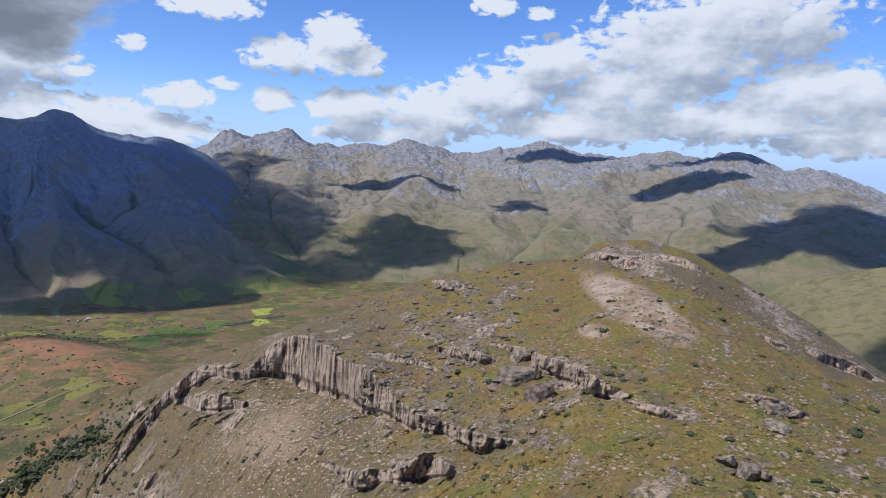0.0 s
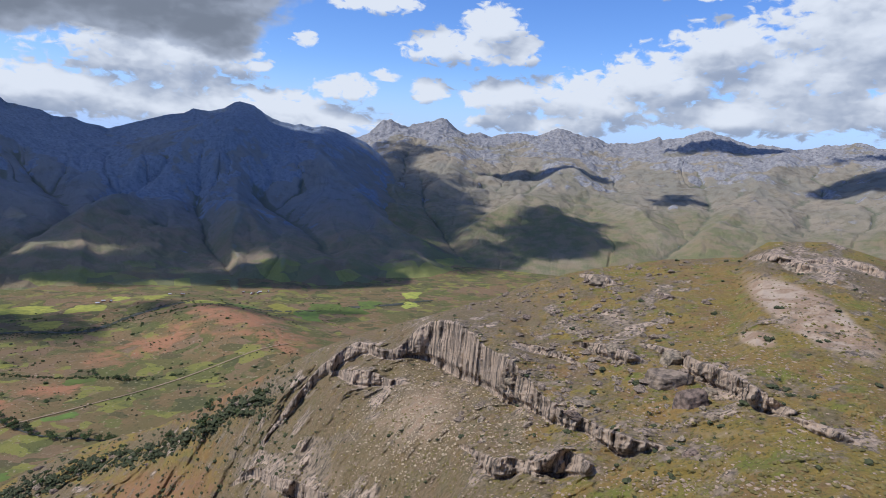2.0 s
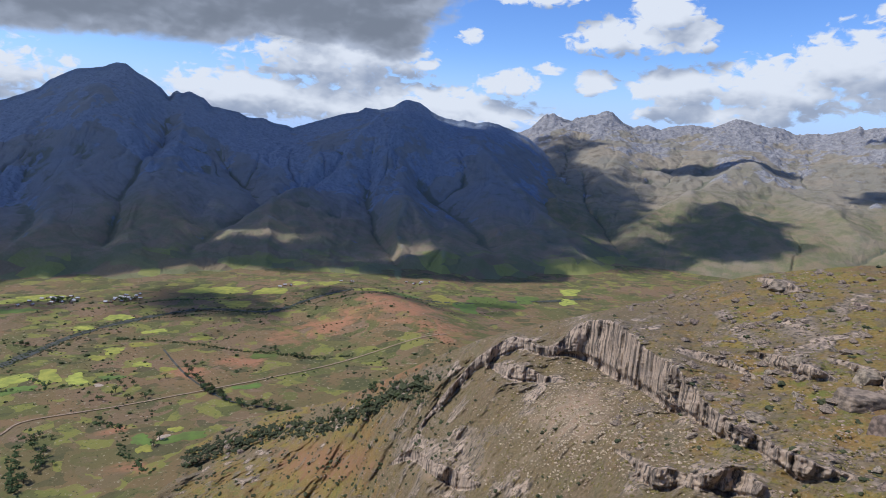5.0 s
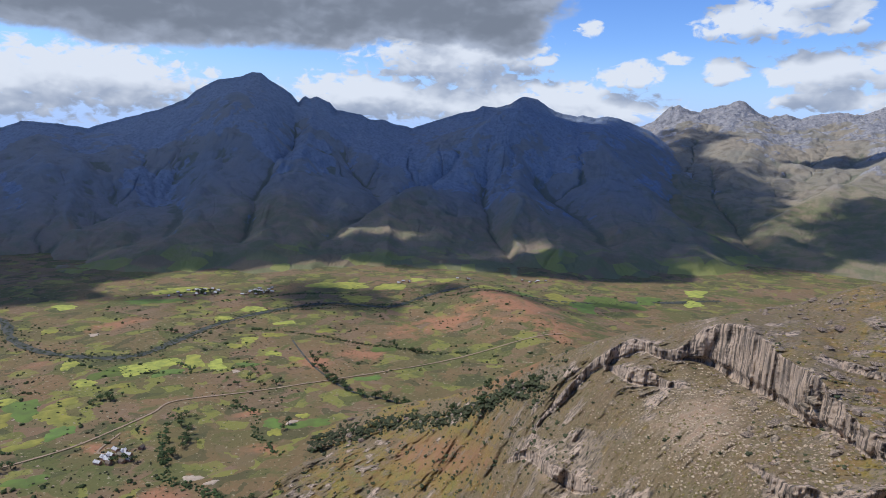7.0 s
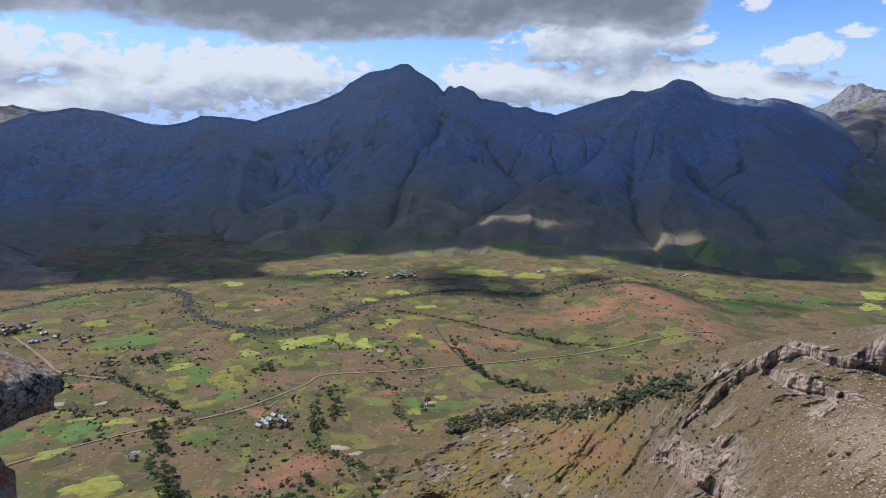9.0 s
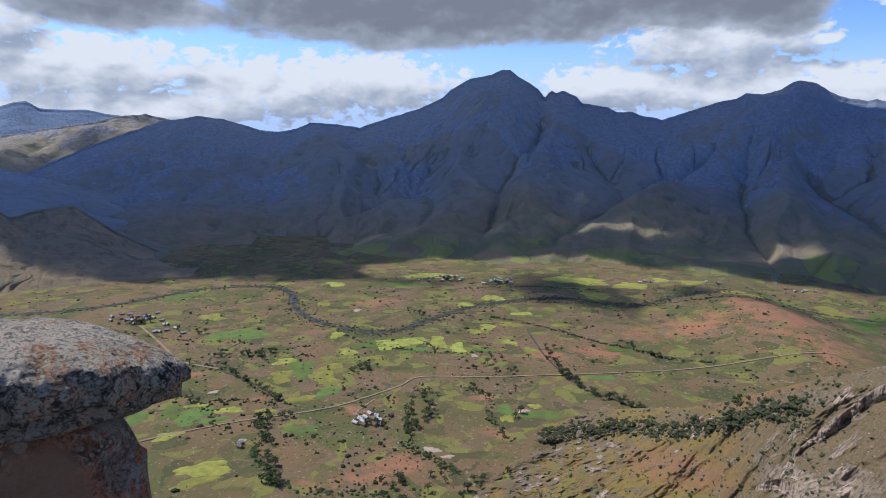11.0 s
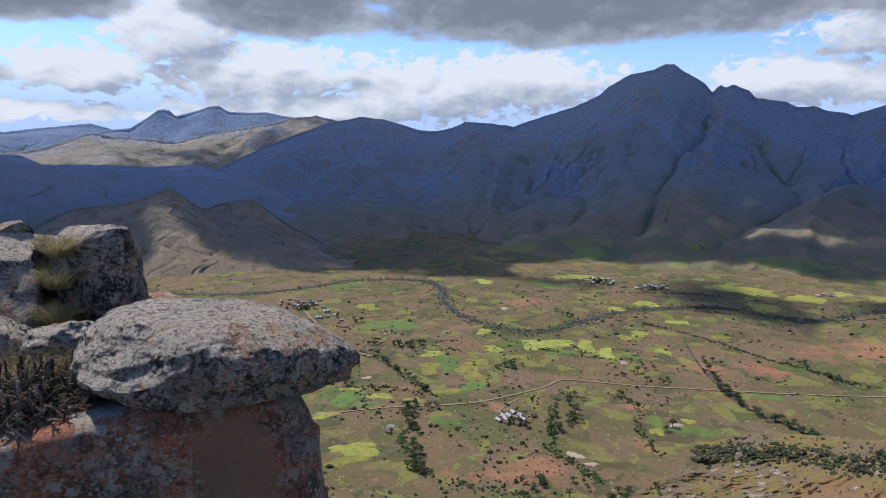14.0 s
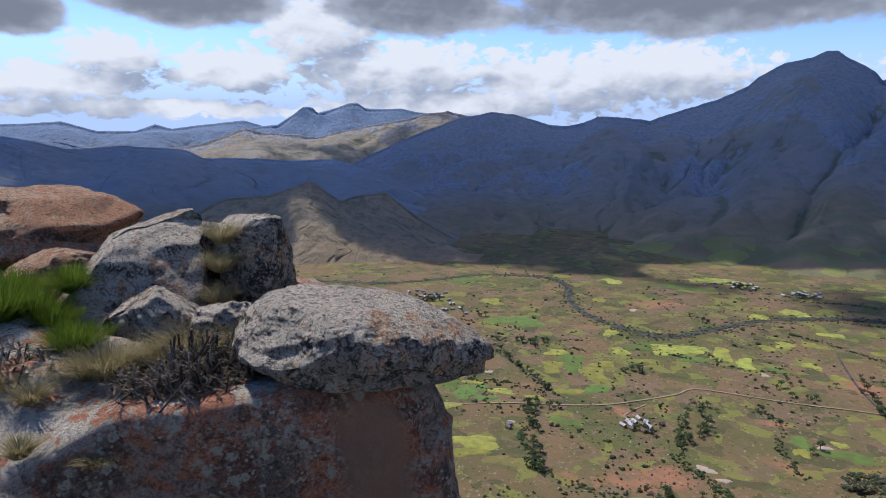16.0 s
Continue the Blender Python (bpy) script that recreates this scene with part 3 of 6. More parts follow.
SPURS = (
    (42, 130, ((55.05, 5.34), (56.49, 1.53), (58.39, -0.91), (58.92, -4.27), (60.4, -8.13), (63.19, -10.45))),
    (33, 90, ((49.81, 3.49), (50.28, -0.16), (50.75, -3.64), (48.25, -4.83), (45.44, -5.93))),
    (27, 100, ((50.28, -0.16), (52.23, -4.66), (52.98, -7.67))),
    (54, 140, ((31.29, 4.09), (33.8, 0.88), (37.63, -2.74), (40.57, -5.88), (45.16, -7.45), (48.2, -8.88))),
    (39, 110, ((31.29, 4.09), (32.23, -0.54), (31.46, -5), (29.24, -8.4), (27.57, -10.79))),
    (54, 130, ((25.24, 2.56), (24.47, -1.22), (21.46, -3.96), (17.53, -7.48), (14.21, -10.4))),
    (36, 130, ((71.82, 0.84), (70.3, -2.11), (71.25, -5.18), (74.02, -7.71))),
    (30, 110, ((67.4, 0.61), (65.06, -2.47), (64.3, -4.78), (66.15, -8))),
)
FOLDS = (
    (-40, 90, ((-8.1, 1.01), (-9.52, -1.94), (-8.18, -4.79), (-5.76, -6.96))),
    (-30, 90, ((-16.89, -0.11), (-20.92, -2.07), (-20.62, -4.01))),
    (-35, 90, ((15.83, -0.97), (14.83, -4.39), (12.86, -6.34), (11.33, -8.82))),
    (-22, 70, ((5, -1.05), (7.47, -2.91), (9.94, -4.01), (12.37, -6.33))),
    (50, 150, ((2.98, -0.46), (5.94, -3.11), (9.43, -4.75), (11.87, -6.57))),
    (30, 120, ((5.94, -3.11), (2.3, -5.02), (-0.89, -7.45))),
    (35, 130, ((4.54, 0.49), (0.91, -1.39), (-3.29, -3.76), (-5.94, -5.67))),
    (45, 140, ((-14.85, 2.24), (-13.1, -0.28), (-11.34, -3.36), (-8.97, -5.51))),
    (38, 110, ((-26.14, -0.16), (-22.46, -1.98), (-20.42, -4.26))),
    (40, 130, ((-24.19, 3.2), (-21.79, 1.05), (-19.33, -1.92))),
    (45, 140, ((-29.51, 2.21), (-31.66, -0.76), (-30.86, -4.33), (-29.09, -6.29))),
)
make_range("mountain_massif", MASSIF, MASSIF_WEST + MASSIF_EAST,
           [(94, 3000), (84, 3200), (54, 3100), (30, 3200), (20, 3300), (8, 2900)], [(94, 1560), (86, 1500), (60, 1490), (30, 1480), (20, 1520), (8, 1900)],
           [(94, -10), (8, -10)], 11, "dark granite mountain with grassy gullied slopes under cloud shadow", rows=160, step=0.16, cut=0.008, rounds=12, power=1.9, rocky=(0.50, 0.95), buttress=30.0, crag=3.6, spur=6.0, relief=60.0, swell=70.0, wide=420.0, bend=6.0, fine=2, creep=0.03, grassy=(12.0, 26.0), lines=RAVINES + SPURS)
make_range("mountain_range", RANGE, RANGE_WEST + RANGE_EAST,
           [(32, 4000), (15, 4200), (0, 4300), (-30, 4000), (-48, 3800)], [(32, 2300), (10, 2000), (-10, 1900), (-30, 2000), (-48, 2000)], [(32, 0), (-48, 0)], 31,
           "pale grey granite mountain range above grassy foothills", rows=180, step=0.16, cut=0.006, rounds=12, power=1.15, rocky=(0.40, 1.0), crag=11.0, swell=60.0, wide=450.0, spur=6.0, relief=55.0, bend=3.0, fine=2, creep=0.03, lines=FOLDS)
make_range("pasture_hills", RANGE,
           [(112, -2.4), (111.81, -1.72), (108.47, -1.68), (106.27, -1.43), (103.99, -0.7), (102.82, -0.23), (102.13, -0.14), (101.5, -0.36), (99.41, -0.55), (96.48, -0.88), (94.09, -0.3), (90.77, 0.32), (88.62, 0.67), (86.84, 1.16), (84.81, 1.34), (81.34, 1.25), (78.97, 0.95), (78.01, 0.77), (82, 0.6), (80, -0.8)],
           [(112, 3900), (95, 3800), (80, 3700)], [(112, 2100), (80, 2900)], [(112, -4), (80, -4)], 121, "sunlit khaki hills behind the dark ridge", rows=110, step=0.2, power=0.8, swell=70.0, wide=300.0, rocky=(0.6, 1.2), crag=7.0, relief=90.0, spur=4.0, bend=4.0, fine=2, creep=0.03, cut=0.009)
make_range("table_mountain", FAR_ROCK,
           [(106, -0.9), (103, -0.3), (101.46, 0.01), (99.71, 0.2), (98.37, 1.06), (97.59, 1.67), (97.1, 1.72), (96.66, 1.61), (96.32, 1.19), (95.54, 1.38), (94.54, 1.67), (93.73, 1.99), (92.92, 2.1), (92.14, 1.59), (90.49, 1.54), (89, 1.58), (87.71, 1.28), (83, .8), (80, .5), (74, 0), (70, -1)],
           [(106, 4500), (70, 4500)], [(106, 3600), (70, 3700)], [(106, -5), (70, 20)], 51, "hazy blue-grey flat-topped mountain on the horizon", rows=60, step=0.15, power=1.3, back=250.0, crag=1.2, fine=2)
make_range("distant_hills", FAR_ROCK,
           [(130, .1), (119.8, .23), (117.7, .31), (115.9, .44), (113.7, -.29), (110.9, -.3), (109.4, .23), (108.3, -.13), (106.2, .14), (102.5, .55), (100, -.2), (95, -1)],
           [(130, 4650), (95, 4650)], [(130, 3700), (95, 3700)], [(130, -5), (95, -5)], 61, "hazy blue hills on the far horizon", rows=50, power=0.9, back=250.0, crag=2.0, fine=2)
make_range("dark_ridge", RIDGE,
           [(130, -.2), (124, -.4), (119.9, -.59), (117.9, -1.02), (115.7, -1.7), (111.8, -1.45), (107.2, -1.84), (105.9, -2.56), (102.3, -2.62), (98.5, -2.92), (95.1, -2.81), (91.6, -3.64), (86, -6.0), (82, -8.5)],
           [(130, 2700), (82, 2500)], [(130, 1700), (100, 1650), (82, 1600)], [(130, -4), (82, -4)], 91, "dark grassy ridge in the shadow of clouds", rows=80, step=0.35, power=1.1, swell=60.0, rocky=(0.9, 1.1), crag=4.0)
make_range("foothill", FOOTHILL,
           [(112, -9.5), (107.6, -7.7), (105.7, -6.6), (104.3, -6.03), (100.6, -5.82), (97.1, -4.66), (94.7, -6.46), (92.7, -5.99), (90.6, -5.76), (87.6, -8.08), (84.5, -9.88), (82, -11)],
           [(112, 1850), (82, 1800)], [(112, 1480), (82, 1500)], [(112, -4), (82, -4)], 101, "brown grassy foothill with paler crests", rows=80, step=0.2, power=0.9, swell=30.0, rocky=(1.7, 2.1), steep_rock=0.0, crag=3.0, back=260.0, wide=200.0, relief=60.0, spur=3.0, fine=2, cut=0.009, creep=0.03)
make_range("side_hill", PASTURE,
           [(-24, -10.5), (-27, -8.3), (-28.5, -7.0), (-32, -5.8), (-36, -4.6), (-42, -3.5), (-50, -3)],
           [(-24, 900), (-50, 950)], [(-24, 560), (-50, 480)], [(-24, 60), (-50, 120)], 111, "pale grassy hillside with scattered shrubs", rows=50, step=0.3, power=0.8, swell=8.0, rocky=(1.2, 1.4), crag=0.4, back=300.0, wide=200.0, cut=0.005, relief=10.0)


# ---- near hill ----
CREST = ((-50, -17), (-45, -16), (-35.7, -12.66), (-30.6, -9.68), (-26.3, -7.5), (-21.8, -5.11), (-18.1, -4.18), (-13.9, -4.61), (-12, -6.08), (-6, -6.94), (.1, -8.36), (4.2, -9.68), (8.2, -11.54),
         (14.7, -13.75), (21.8, -15.86), (27.7, -18.4), (34.4, -21.5), (38, -22.7), (42.4, -23.3), (46, -23.9), (50, -25.6), (53, -27.6), (58, -31.5))
CREST_D = ((-50, 260), (-36, 300), (-26, 360), (-18, 400), (-6, 390), (0, 380), (8, 360), (15, 360), (22, 370), (28, 400), (34, 480), (38, 570), (42, 650), (46, 690), (50, 665), (53, 615), (58, 530))
NEAR_D = ((-50, 50), (-36, 60), (-6, 100), (8, 130), (15, 165), (22, 210), (28, 260), (34, 320), (42, 385), (50, 430), (58, 445))
# cliff bands: rows of bearing, elevation of the top, elevation of the foot; and how far the ground round them gives way
BANDS = (
    (((30, -25.5, -25.5), (27.5, -22.4, -23.4), (24, -18.1, -19.3), (19.9, -15.8, -17.4), (17.6, -17.0, -18.2), (16, -15.8, -17.6), (14.7, -14.3, -17.37), (11.7, -13.9, -18.65), (8.6, -16.2, -19.42),
      (7.1, -16.75, -20.6), (4.5, -18.6, -21.3), (2.8, -20.1, -22.48), (.6, -20.28, -22.89), (-4.2, -21.96, -24.05), (-7, -22.3, -22.8), (-8.8, -22.4, -22.4)), 3.0),
    (((11, -24.6, -24.6), (9.4, -24.4, -25.6), (7.8, -25.6, -27.0), (4.7, -24.6, -27.2), (.4, -23.9, -26.2), (-2.0, -24.9, -25.6), (-4, -25.4, -25.4)), 1.2),
    (((-4, -14.4, -14.4), (-6.4, -13.9, -15.0), (-9, -14.2, -16.2), (-12, -15.0, -17.8), (-15.5, -16.4, -18.7), (-17.5, -17.6, -17.6)), 1.6),
    (((1.5, -14.9, -14.9), (-1, -14.6, -15.6), (-4, -15.0, -16.2), (-5.6, -15.9, -15.9)), 1.0),
    (((8, -15.6, -15.6), (4, -15.4, -16.2), (1, -16.2, -17.0), (-1.5, -17.3, -17.3)), 1.0),
    (((1, -8.9, -8.9), (0, -8.7, -9.8), (-2, -8.8, -9.9), (-3, -9.4, -9.4)), 1.0),
    (((-4.5, -9.7, -9.7), (-6, -9.5, -10.3), (-8.5, -9.9, -10.6), (-10, -10.4, -10.4)), 0.8),
    (((-12, -6.3, -6.3), (-14, -5.2, -6.3), (-17, -5.2, -6.4), (-19, -5.1, -5.7), (-22, -5.9, -6.6), (-24, -7.0, -7.0)), 1.0),
    (((-14.6, -5.6, -5.6), (-15.5, -5.6, -6.9), (-17.5, -5.8, -6.9), (-19, -6.6, -6.6)), 0.7),
    (((-26.6, -10.9, -10.9), (-27.6, -10.8, -12.2), (-28.6, -11.4, -12.4), (-29.4, -12, -12)), 0.6),
    (((-30.5, -11.6, -11.6), (-32, -11.5, -13.0), (-34, -12.2, -13.4), (-36, -13.4, -13.4)), 0.7),
    (((-26, -15.9, -15.9), (-28, -15.8, -17.0), (-30, -16.2, -17.2), (-31.5, -16.8, -16.8)), 0.8),
    (((-25, -21.3, -21.3), (-27, -20.8, -22.4), (-29, -21.2, -22.6), (-30.5, -22, -22)), 0.8),
    (((-16.5, -17.9, -17.9), (-18.5, -17.8, -18.9), (-20.5, -18.2, -19.2), (-22, -18.9, -18.9)), 0.7),
    (((32, -28, -28), (30, -25.8, -27.6), (28, -26.0, -29.4), (25.5, -27.4, -30.4), (23, -29, -29)), 1.5),
    (((23.6, -18.9, -18.9), (21, -18.6, -20.2), (17.5, -19.0, -20.4), (15.5, -19.6, -19.6)), 0.8),
)


def hill_reach(A, E):
    """How far the hill lies along a bearing at an elevation, and how much of it there is cliff."""
    steep, round_it, notch = np.zeros_like(E), np.zeros_like(E), np.zeros_like(E)
    eff = E.copy()
    ec = curve(CREST, A)
    for i, (rows, give) in enumerate(BANDS):
        a = np.array([r[0] for r in rows][::-1], float)
        ends = ([r[1] for r in rows][::-1], [r[2] for r in rows][::-1])
        top, foot = (sum(np.interp(A + s, a, e) for s in (-1.0, -0.5, 0.0, 0.5, 1.0)) / 5 for e in ends)
        on = (A > a[0]) & (A < a[-1])
        jit = (fbm(A / 2.6, A * 0 + i, 2, 140 + i, 0.5) - 0.5) * np.clip(top - foot, 0, 1.0)
        worn = ((0.65 if i == 0 else 0.3) + (0.6 if i == 0 else 0.8) * fbm(A / 3.4 + 3 * i, A * 0, 2, 180 + i, 0.5)) * (0.5 + 0.5 * ease(fbm(A / 5.0 + 7 * i, A * 0, 2, 210 + i, 0.5), 0.30, 0.6))
        if i == 0:
            worn = worn + (1.05 - worn) * (ease(A, 5.5, 8.0) * (1 - ease(A, 15.0, 16.5)) + 0.6 * ease(A, 22.0, 24.0) * (1 - ease(A, 27.0, 28.5)))
        mid, half = (top + foot) / 2 + 0.5 * jit, np.maximum((top - foot) / 2 * worn, 0.0) * on
        t = E - mid
        room = np.maximum(ec - mid - 0.05, 0.3)
        reach = half * 1.6 + give * np.clip(half / 0.7, 0, 1) + 1e-6
        reach = np.where(t > 0, np.minimum(reach, room), reach)
        half = np.minimum(half, 0.8 * reach)
        inner = 0.06 * t
        outer = np.sign(t) * (0.06 * half + (np.abs(t) - half) * (reach - 0.06 * half) / np.maximum(reach - half, 1e-6))
        g = np.where(np.abs(t) < half, inner, np.where(np.abs(t) < reach, outer, t))
        eff = np.where(half > 0.02, eff + (g - t), eff)
        round_it = np.maximum(round_it, np.exp(-np.maximum(np.abs(t) - half, 0) / 0.7) * np.clip(half / 0.3, 0, 1))
        notch = np.maximum(notch, ease(-t, half * 0.55, half * 0.8) * (1 - ease(-t, half * 0.95, half * 1.15)) * np.clip(half - 0.25, 0, 1))
        steep = np.maximum(steep, (1 - ease(np.abs(t), half * 0.9, half * 1.0 + 0.12)) * (half > 0.05) * np.clip(half / 0.25, 0, 1))
    u = (eff + 36.0) / (ec + 36.0)
    return 1.0 / np.maximum((1 - u) / curve(NEAR_D, A) + u / curve(CREST_D, A), 1 / 900.0), steep, u, round_it, notch


def hill_surface(A, E):
    D, steep, u, round_it, notch = hill_reach(A, E)
    x, y = -np.sin(np.radians(A)) * D, np.cos(np.radians(A)) * D
    away = ease(curve(CREST, A) - E, 0.0, 1.5)
    relief = fbm(x / 38.0 + 9, y / 38.0 + 9, 5, 74, 0.5) - 0.5
    lumps = ease(fbm(x / 9.0 + 3, y / 9.0, 3, 77, 0.5), 0.56, 0.75)
    knobs = fbm(x / 11.0 + 5, y / 11.0, 4, 79, 0.55, True) - 0.6
    crumbs = fbm(x / 2.6 + 5, y / 2.6, 3, 80, 0.6) - 0.5
    D = D * (1 + 0.07 * relief * away) - (1.2 * lumps + (4.2 + 4.5 * round_it) * knobs + (1.1 + 1.6 * round_it) * crumbs) * away
    lean = 1.6 * (fbm(A / 2.0, E / 3.0, 3, 86, 0.5) - 0.5)
    col = fbm(A / 1.25 + 0.3 * E + lean, E / 3.0, 5, 75, 0.66, True) - 0.55
    shelf = fbm(A / 4.0, E / 0.5, 3, 78, 0.5) - 0.5
    block = fbm(A / 1.5 + 0.25 * E, E / 2.2, 2, 83, 0.5)
    block = (np.floor(block * 9) + ease(block * 9 % 1.0, 0.3, 0.7)) / 9 - 0.5
    face = 1 - 0.75 * bump(A, E, 11.0, -16.8, 4.6, 3.2)
    D = D - steep * ((1.0 + 2.6 * face) * col + 2.0 * shelf * face + 9.0 * block * face) + 4.0 * notch
    Z = EYE + np.tan(np.radians(E)) * D
    return D, Z, steep, u, np.clip(lumps + 0.9 * round_it * ease(knobs, -0.1, 0.15), 0, 1)


def make_hill():
    az = np.arange(-50, 58.01, 0.1)
    v = np.linspace(0, 1, 360)
    A, V = np.meshgrid(az, v)
    ec = curve(CREST, az) + 0.10 * (fbm(az / 1.5, az * 0, 4, 71) - 0.5)
    E = -36.0 + (ec + 36.0) * V
    D, Z, steep, u, lumps = hill_surface(A, E)
    scree = bump(A, E, 15, -22.5, 6.5, 4.0, -25) + bump(A, E, 26, -28, 6, 2)
    bare = 1.7 * bump(A, E, -17.6, -10.1, 4.8, 1.5, 25) + 1.1 * bump(A, E, -13.9, -12.5, 1.5, 0.7) + 0.55 * np.clip(scree, 0, 1) + 0.45 * bump(A, E, -12, -20.5, 7, 0.8, -12)
    patch = fbm(A / 3.0, u * 12, 5, 76, 0.55)
    rock = np.clip(steep * 1.2 + 0.42 * ease(patch, 0.5, 0.64) + 0.5 * lumps + 0.35 * bump(A, E, 27, -25, 5, 5) + 0.4 * bump(A, E, 17, -14.6, 5, 0.8) + 0.38 * bump(A, E, -6.0, -10.5, 2.2, 0.7, 12) + 0.38 * bump(A, E, -2.6, -12.3, 1.6, 1.0, 12) + 0.38 * bump(A, E, -1.1, -9.2, 1.3, 0.5, 12) + 0.38 * bump(A, E, 1.6, -13.7, 1.6, 0.6, 12), 0, 1)
    flank = np.exp(-((E - np.interp(A, (-37, -33.4, -30, -25.2, -19.7, -15.9, -13), (-13.0, -12.1, -10.4, -8.8, -6.5, -5.8, -6.4))) / np.interp(A, (-34, -25, -16), (1.3, 1.5, 1.0))) ** 2) * ease(A, -39, -36) * (1 - ease(A, -14.5, -12))
    rock = np.clip(rock + flank * (0.35 + 1.1 * (patch - 0.42)), 0, 1)
    kb = np.linspace(0, 1, 26)[1:]
    Ab, Kb = np.meshgrid(az, kb)
    zc = Z[-1]
    Zb = zc - (zc + 12) * Kb ** 1.2
    Db = D[-1] + (zc + 12) * 1.35 * Kb
    P = np.vstack([polar(A, D, Z), polar(Ab, Db, Zb)])
    attrs = {"rock": np.vstack([rock, 0.2 + 0 * Kb]), "bare": np.vstack([bare, 0 * Kb]), "heath": np.vstack([np.clip(0.8 * ease(A, -4, 10) * (1 - 0.6 * ease(A, 30, 36)) + 0.9 * flank + 0.6 * ease(fbm(A / 2.5 + 4, E / 1.1, 4, 88, 0.6), 0.5, 0.66), 0, 1), 0 * Kb]), "red": np.vstack([0.75 * bump(A, E, 38, -27.5, 9, 2.8) + 0.7 * bump(A, E, 32, -20.5, 7, 1.2, -25), 0 * Kb])}
    ob = new("rocky_hill", grid_mesh("rocky_hill", P, HILL, attrs))
    return tagged(ob, "grassy hill with streaked granite cliffs and scree", "hill", kind="structure")


def make_summit():
    az = np.arange(0, 360, 1.0)
    r = np.concatenate([[0.01], 2.0 * (460 / 2.0) ** np.linspace(0, 1, 90)])
    A, D = np.meshgrid(az, r)
    n = fbm(np.cos(np.radians(A)) * 6 + 9, np.sin(np.radians(A)) * 6 + np.log(D + 1) * 3 + 20, 4, 81) - 0.5
    Z = EYE - 1.7 - np.maximum(0, D - 1.4) * (0.9 + 0.12 * n)
    ob = new("summit_slope", grid_mesh("summit_slope", polar(A, D, Z), HILL, {"rock": 0.5 + 0 * A, "bare": 0 * A}, wrap=True))
    return tagged(ob, "steep rocky grass slope below the summit", "slope", kind="structure")


make_hill()
make_summit()


# ---- clouds ----
def shade(az, d, z, height):
    """Where a cloud at that height above the eye stands to shade the place."""
    p = spot(az, d, z)
    q = p + sun_way * ((EYE + height - z) / sun_way.z)
    return math.degrees(math.atan2(-q.x, q.y)), math.hypot(q.x, q.y)


def make_cloud(bearing, dist, height, wx, wy, turn, seed, thick=120.0, holes=0.0, label="grey-bottomed white cumulus cloud, unseen overhead, shading the land", n=110, gaps=()):
    u = np.linspace(-1.25, 1.25, n)
    U, V = np.meshgrid(u, u)
    X, Y = wx * U, wy * V
    span = min(420.0, 0.6 * wx)
    lump = fbm(X / span + seed, Y / span + seed, 5, seed, 0.55) - 0.5
    cover = np.clip(1.05 - (U * U + V * V) * 0.95 + lump * 1.6 - holes, 0, 1)
    cover = cover * (1 - ease(np.maximum(np.abs(U), np.abs(V)), 1.1, 1.24))
    c, s, o = math.cos(radians(turn)), math.sin(radians(turn)), spot(bearing, dist)
    for a, d, z, g in gaps:
        q = spot(*shade(a, d, z, height)) - o
        gx, gy = X - (q.x * c + q.y * s), Y - (-q.x * s + q.y * c)
        cover = cover * (1 - np.exp(-(gx / g) ** 2 - (gy / (0.7 * g)) ** 2))
    billow = fbm(X / 150.0, Y / 150.0, 4, seed + 9, 0.55) - 0.5
    bottom = np.stack([X, Y, -thick * 0.2 * cover + 70 * lump * cover + 55 * billow * cover], -1)
    upper = np.stack([X, Y, thick * cover * (1 + 2 * lump) + 90 * billow * cover + 3], -1)
    P = np.concatenate([bottom, upper[::-1]], 0)
    ob = new("cloud", grid_mesh("cloud", P, CLOUD, {"cover": np.concatenate([cover, cover[::-1]], 0)}))
    ob.matrix_world = Matrix.Translation(spot(bearing, dist, EYE + height)) @ pose(0, 0, 0, 0, 0, turn)
    return tagged(ob, label, "cloud", "clouds")


# These clouds hang unseen above the view, added for the shadows they cast.
HIGH = 1350.0
# breaks in the layer: bearing, distance, height of the sunlit place, size
BREAKS = ((49.2, 1900, 85, 75), (43.2, 1930, 100, 85), (45.6, 1900, 90, 60), (55.2, 1850, 60, 65), (67.6, 1860, 70, 60), (48.2, 2150, 160, 45), (17.0, 1900, 80, 70), (69.0, 1560, 5, 70), (65.5, 1480, 2, 80), (62.3, 1600, 8, 90), (58.5, 1500, 3, 110), (55.0, 1600, 8, 90), (51.5, 1520, 5, 120),
          (48.0, 1620, 8, 80), (45.0, 1520, 5, 120), (41.5, 1450, 2, 100), (38.0, 1520, 2, 70), (34.5, 1440, 0, 110), (29.5, 1430, 0, 90), (25.5, 1410, 0, 90), (21.0, 1440, 0, 90))
make_cloud(*shade(54, 2480, 250, HIGH), HIGH, 2200, 1210, 54, 5, 220.0, holes=-0.15, gaps=BREAKS, label="broad dark grey cloud layer, unseen overhead, shading the mountain", n=220)
make_cloud(*shade(108, 2150, 120, HIGH), HIGH, 1150, 480, 105, 6, 200.0, holes=-0.1)
for i, (a, d, z, wx, wy) in enumerate(((4.5, 2320, 110, 270, 300), (5.0, 3250, 300, 340, 85), (-5.7, 2960, 240, 110, 90), (-10.5, 3950, 480, 480, 170), (-23.5, 3900, 470, 480, 150), (-22.0, 3400, 340, 430, 170), (-32.5, 2750, 200, 540, 420), (-25.5, 2460, 130, 330, 130), (-37.0, 640, 150, 110, 60))):
    make_cloud(*shade(a, d, z, HIGH), HIGH, wx, wy, a + 8 * i, 20 + i, 150.0, n=60)

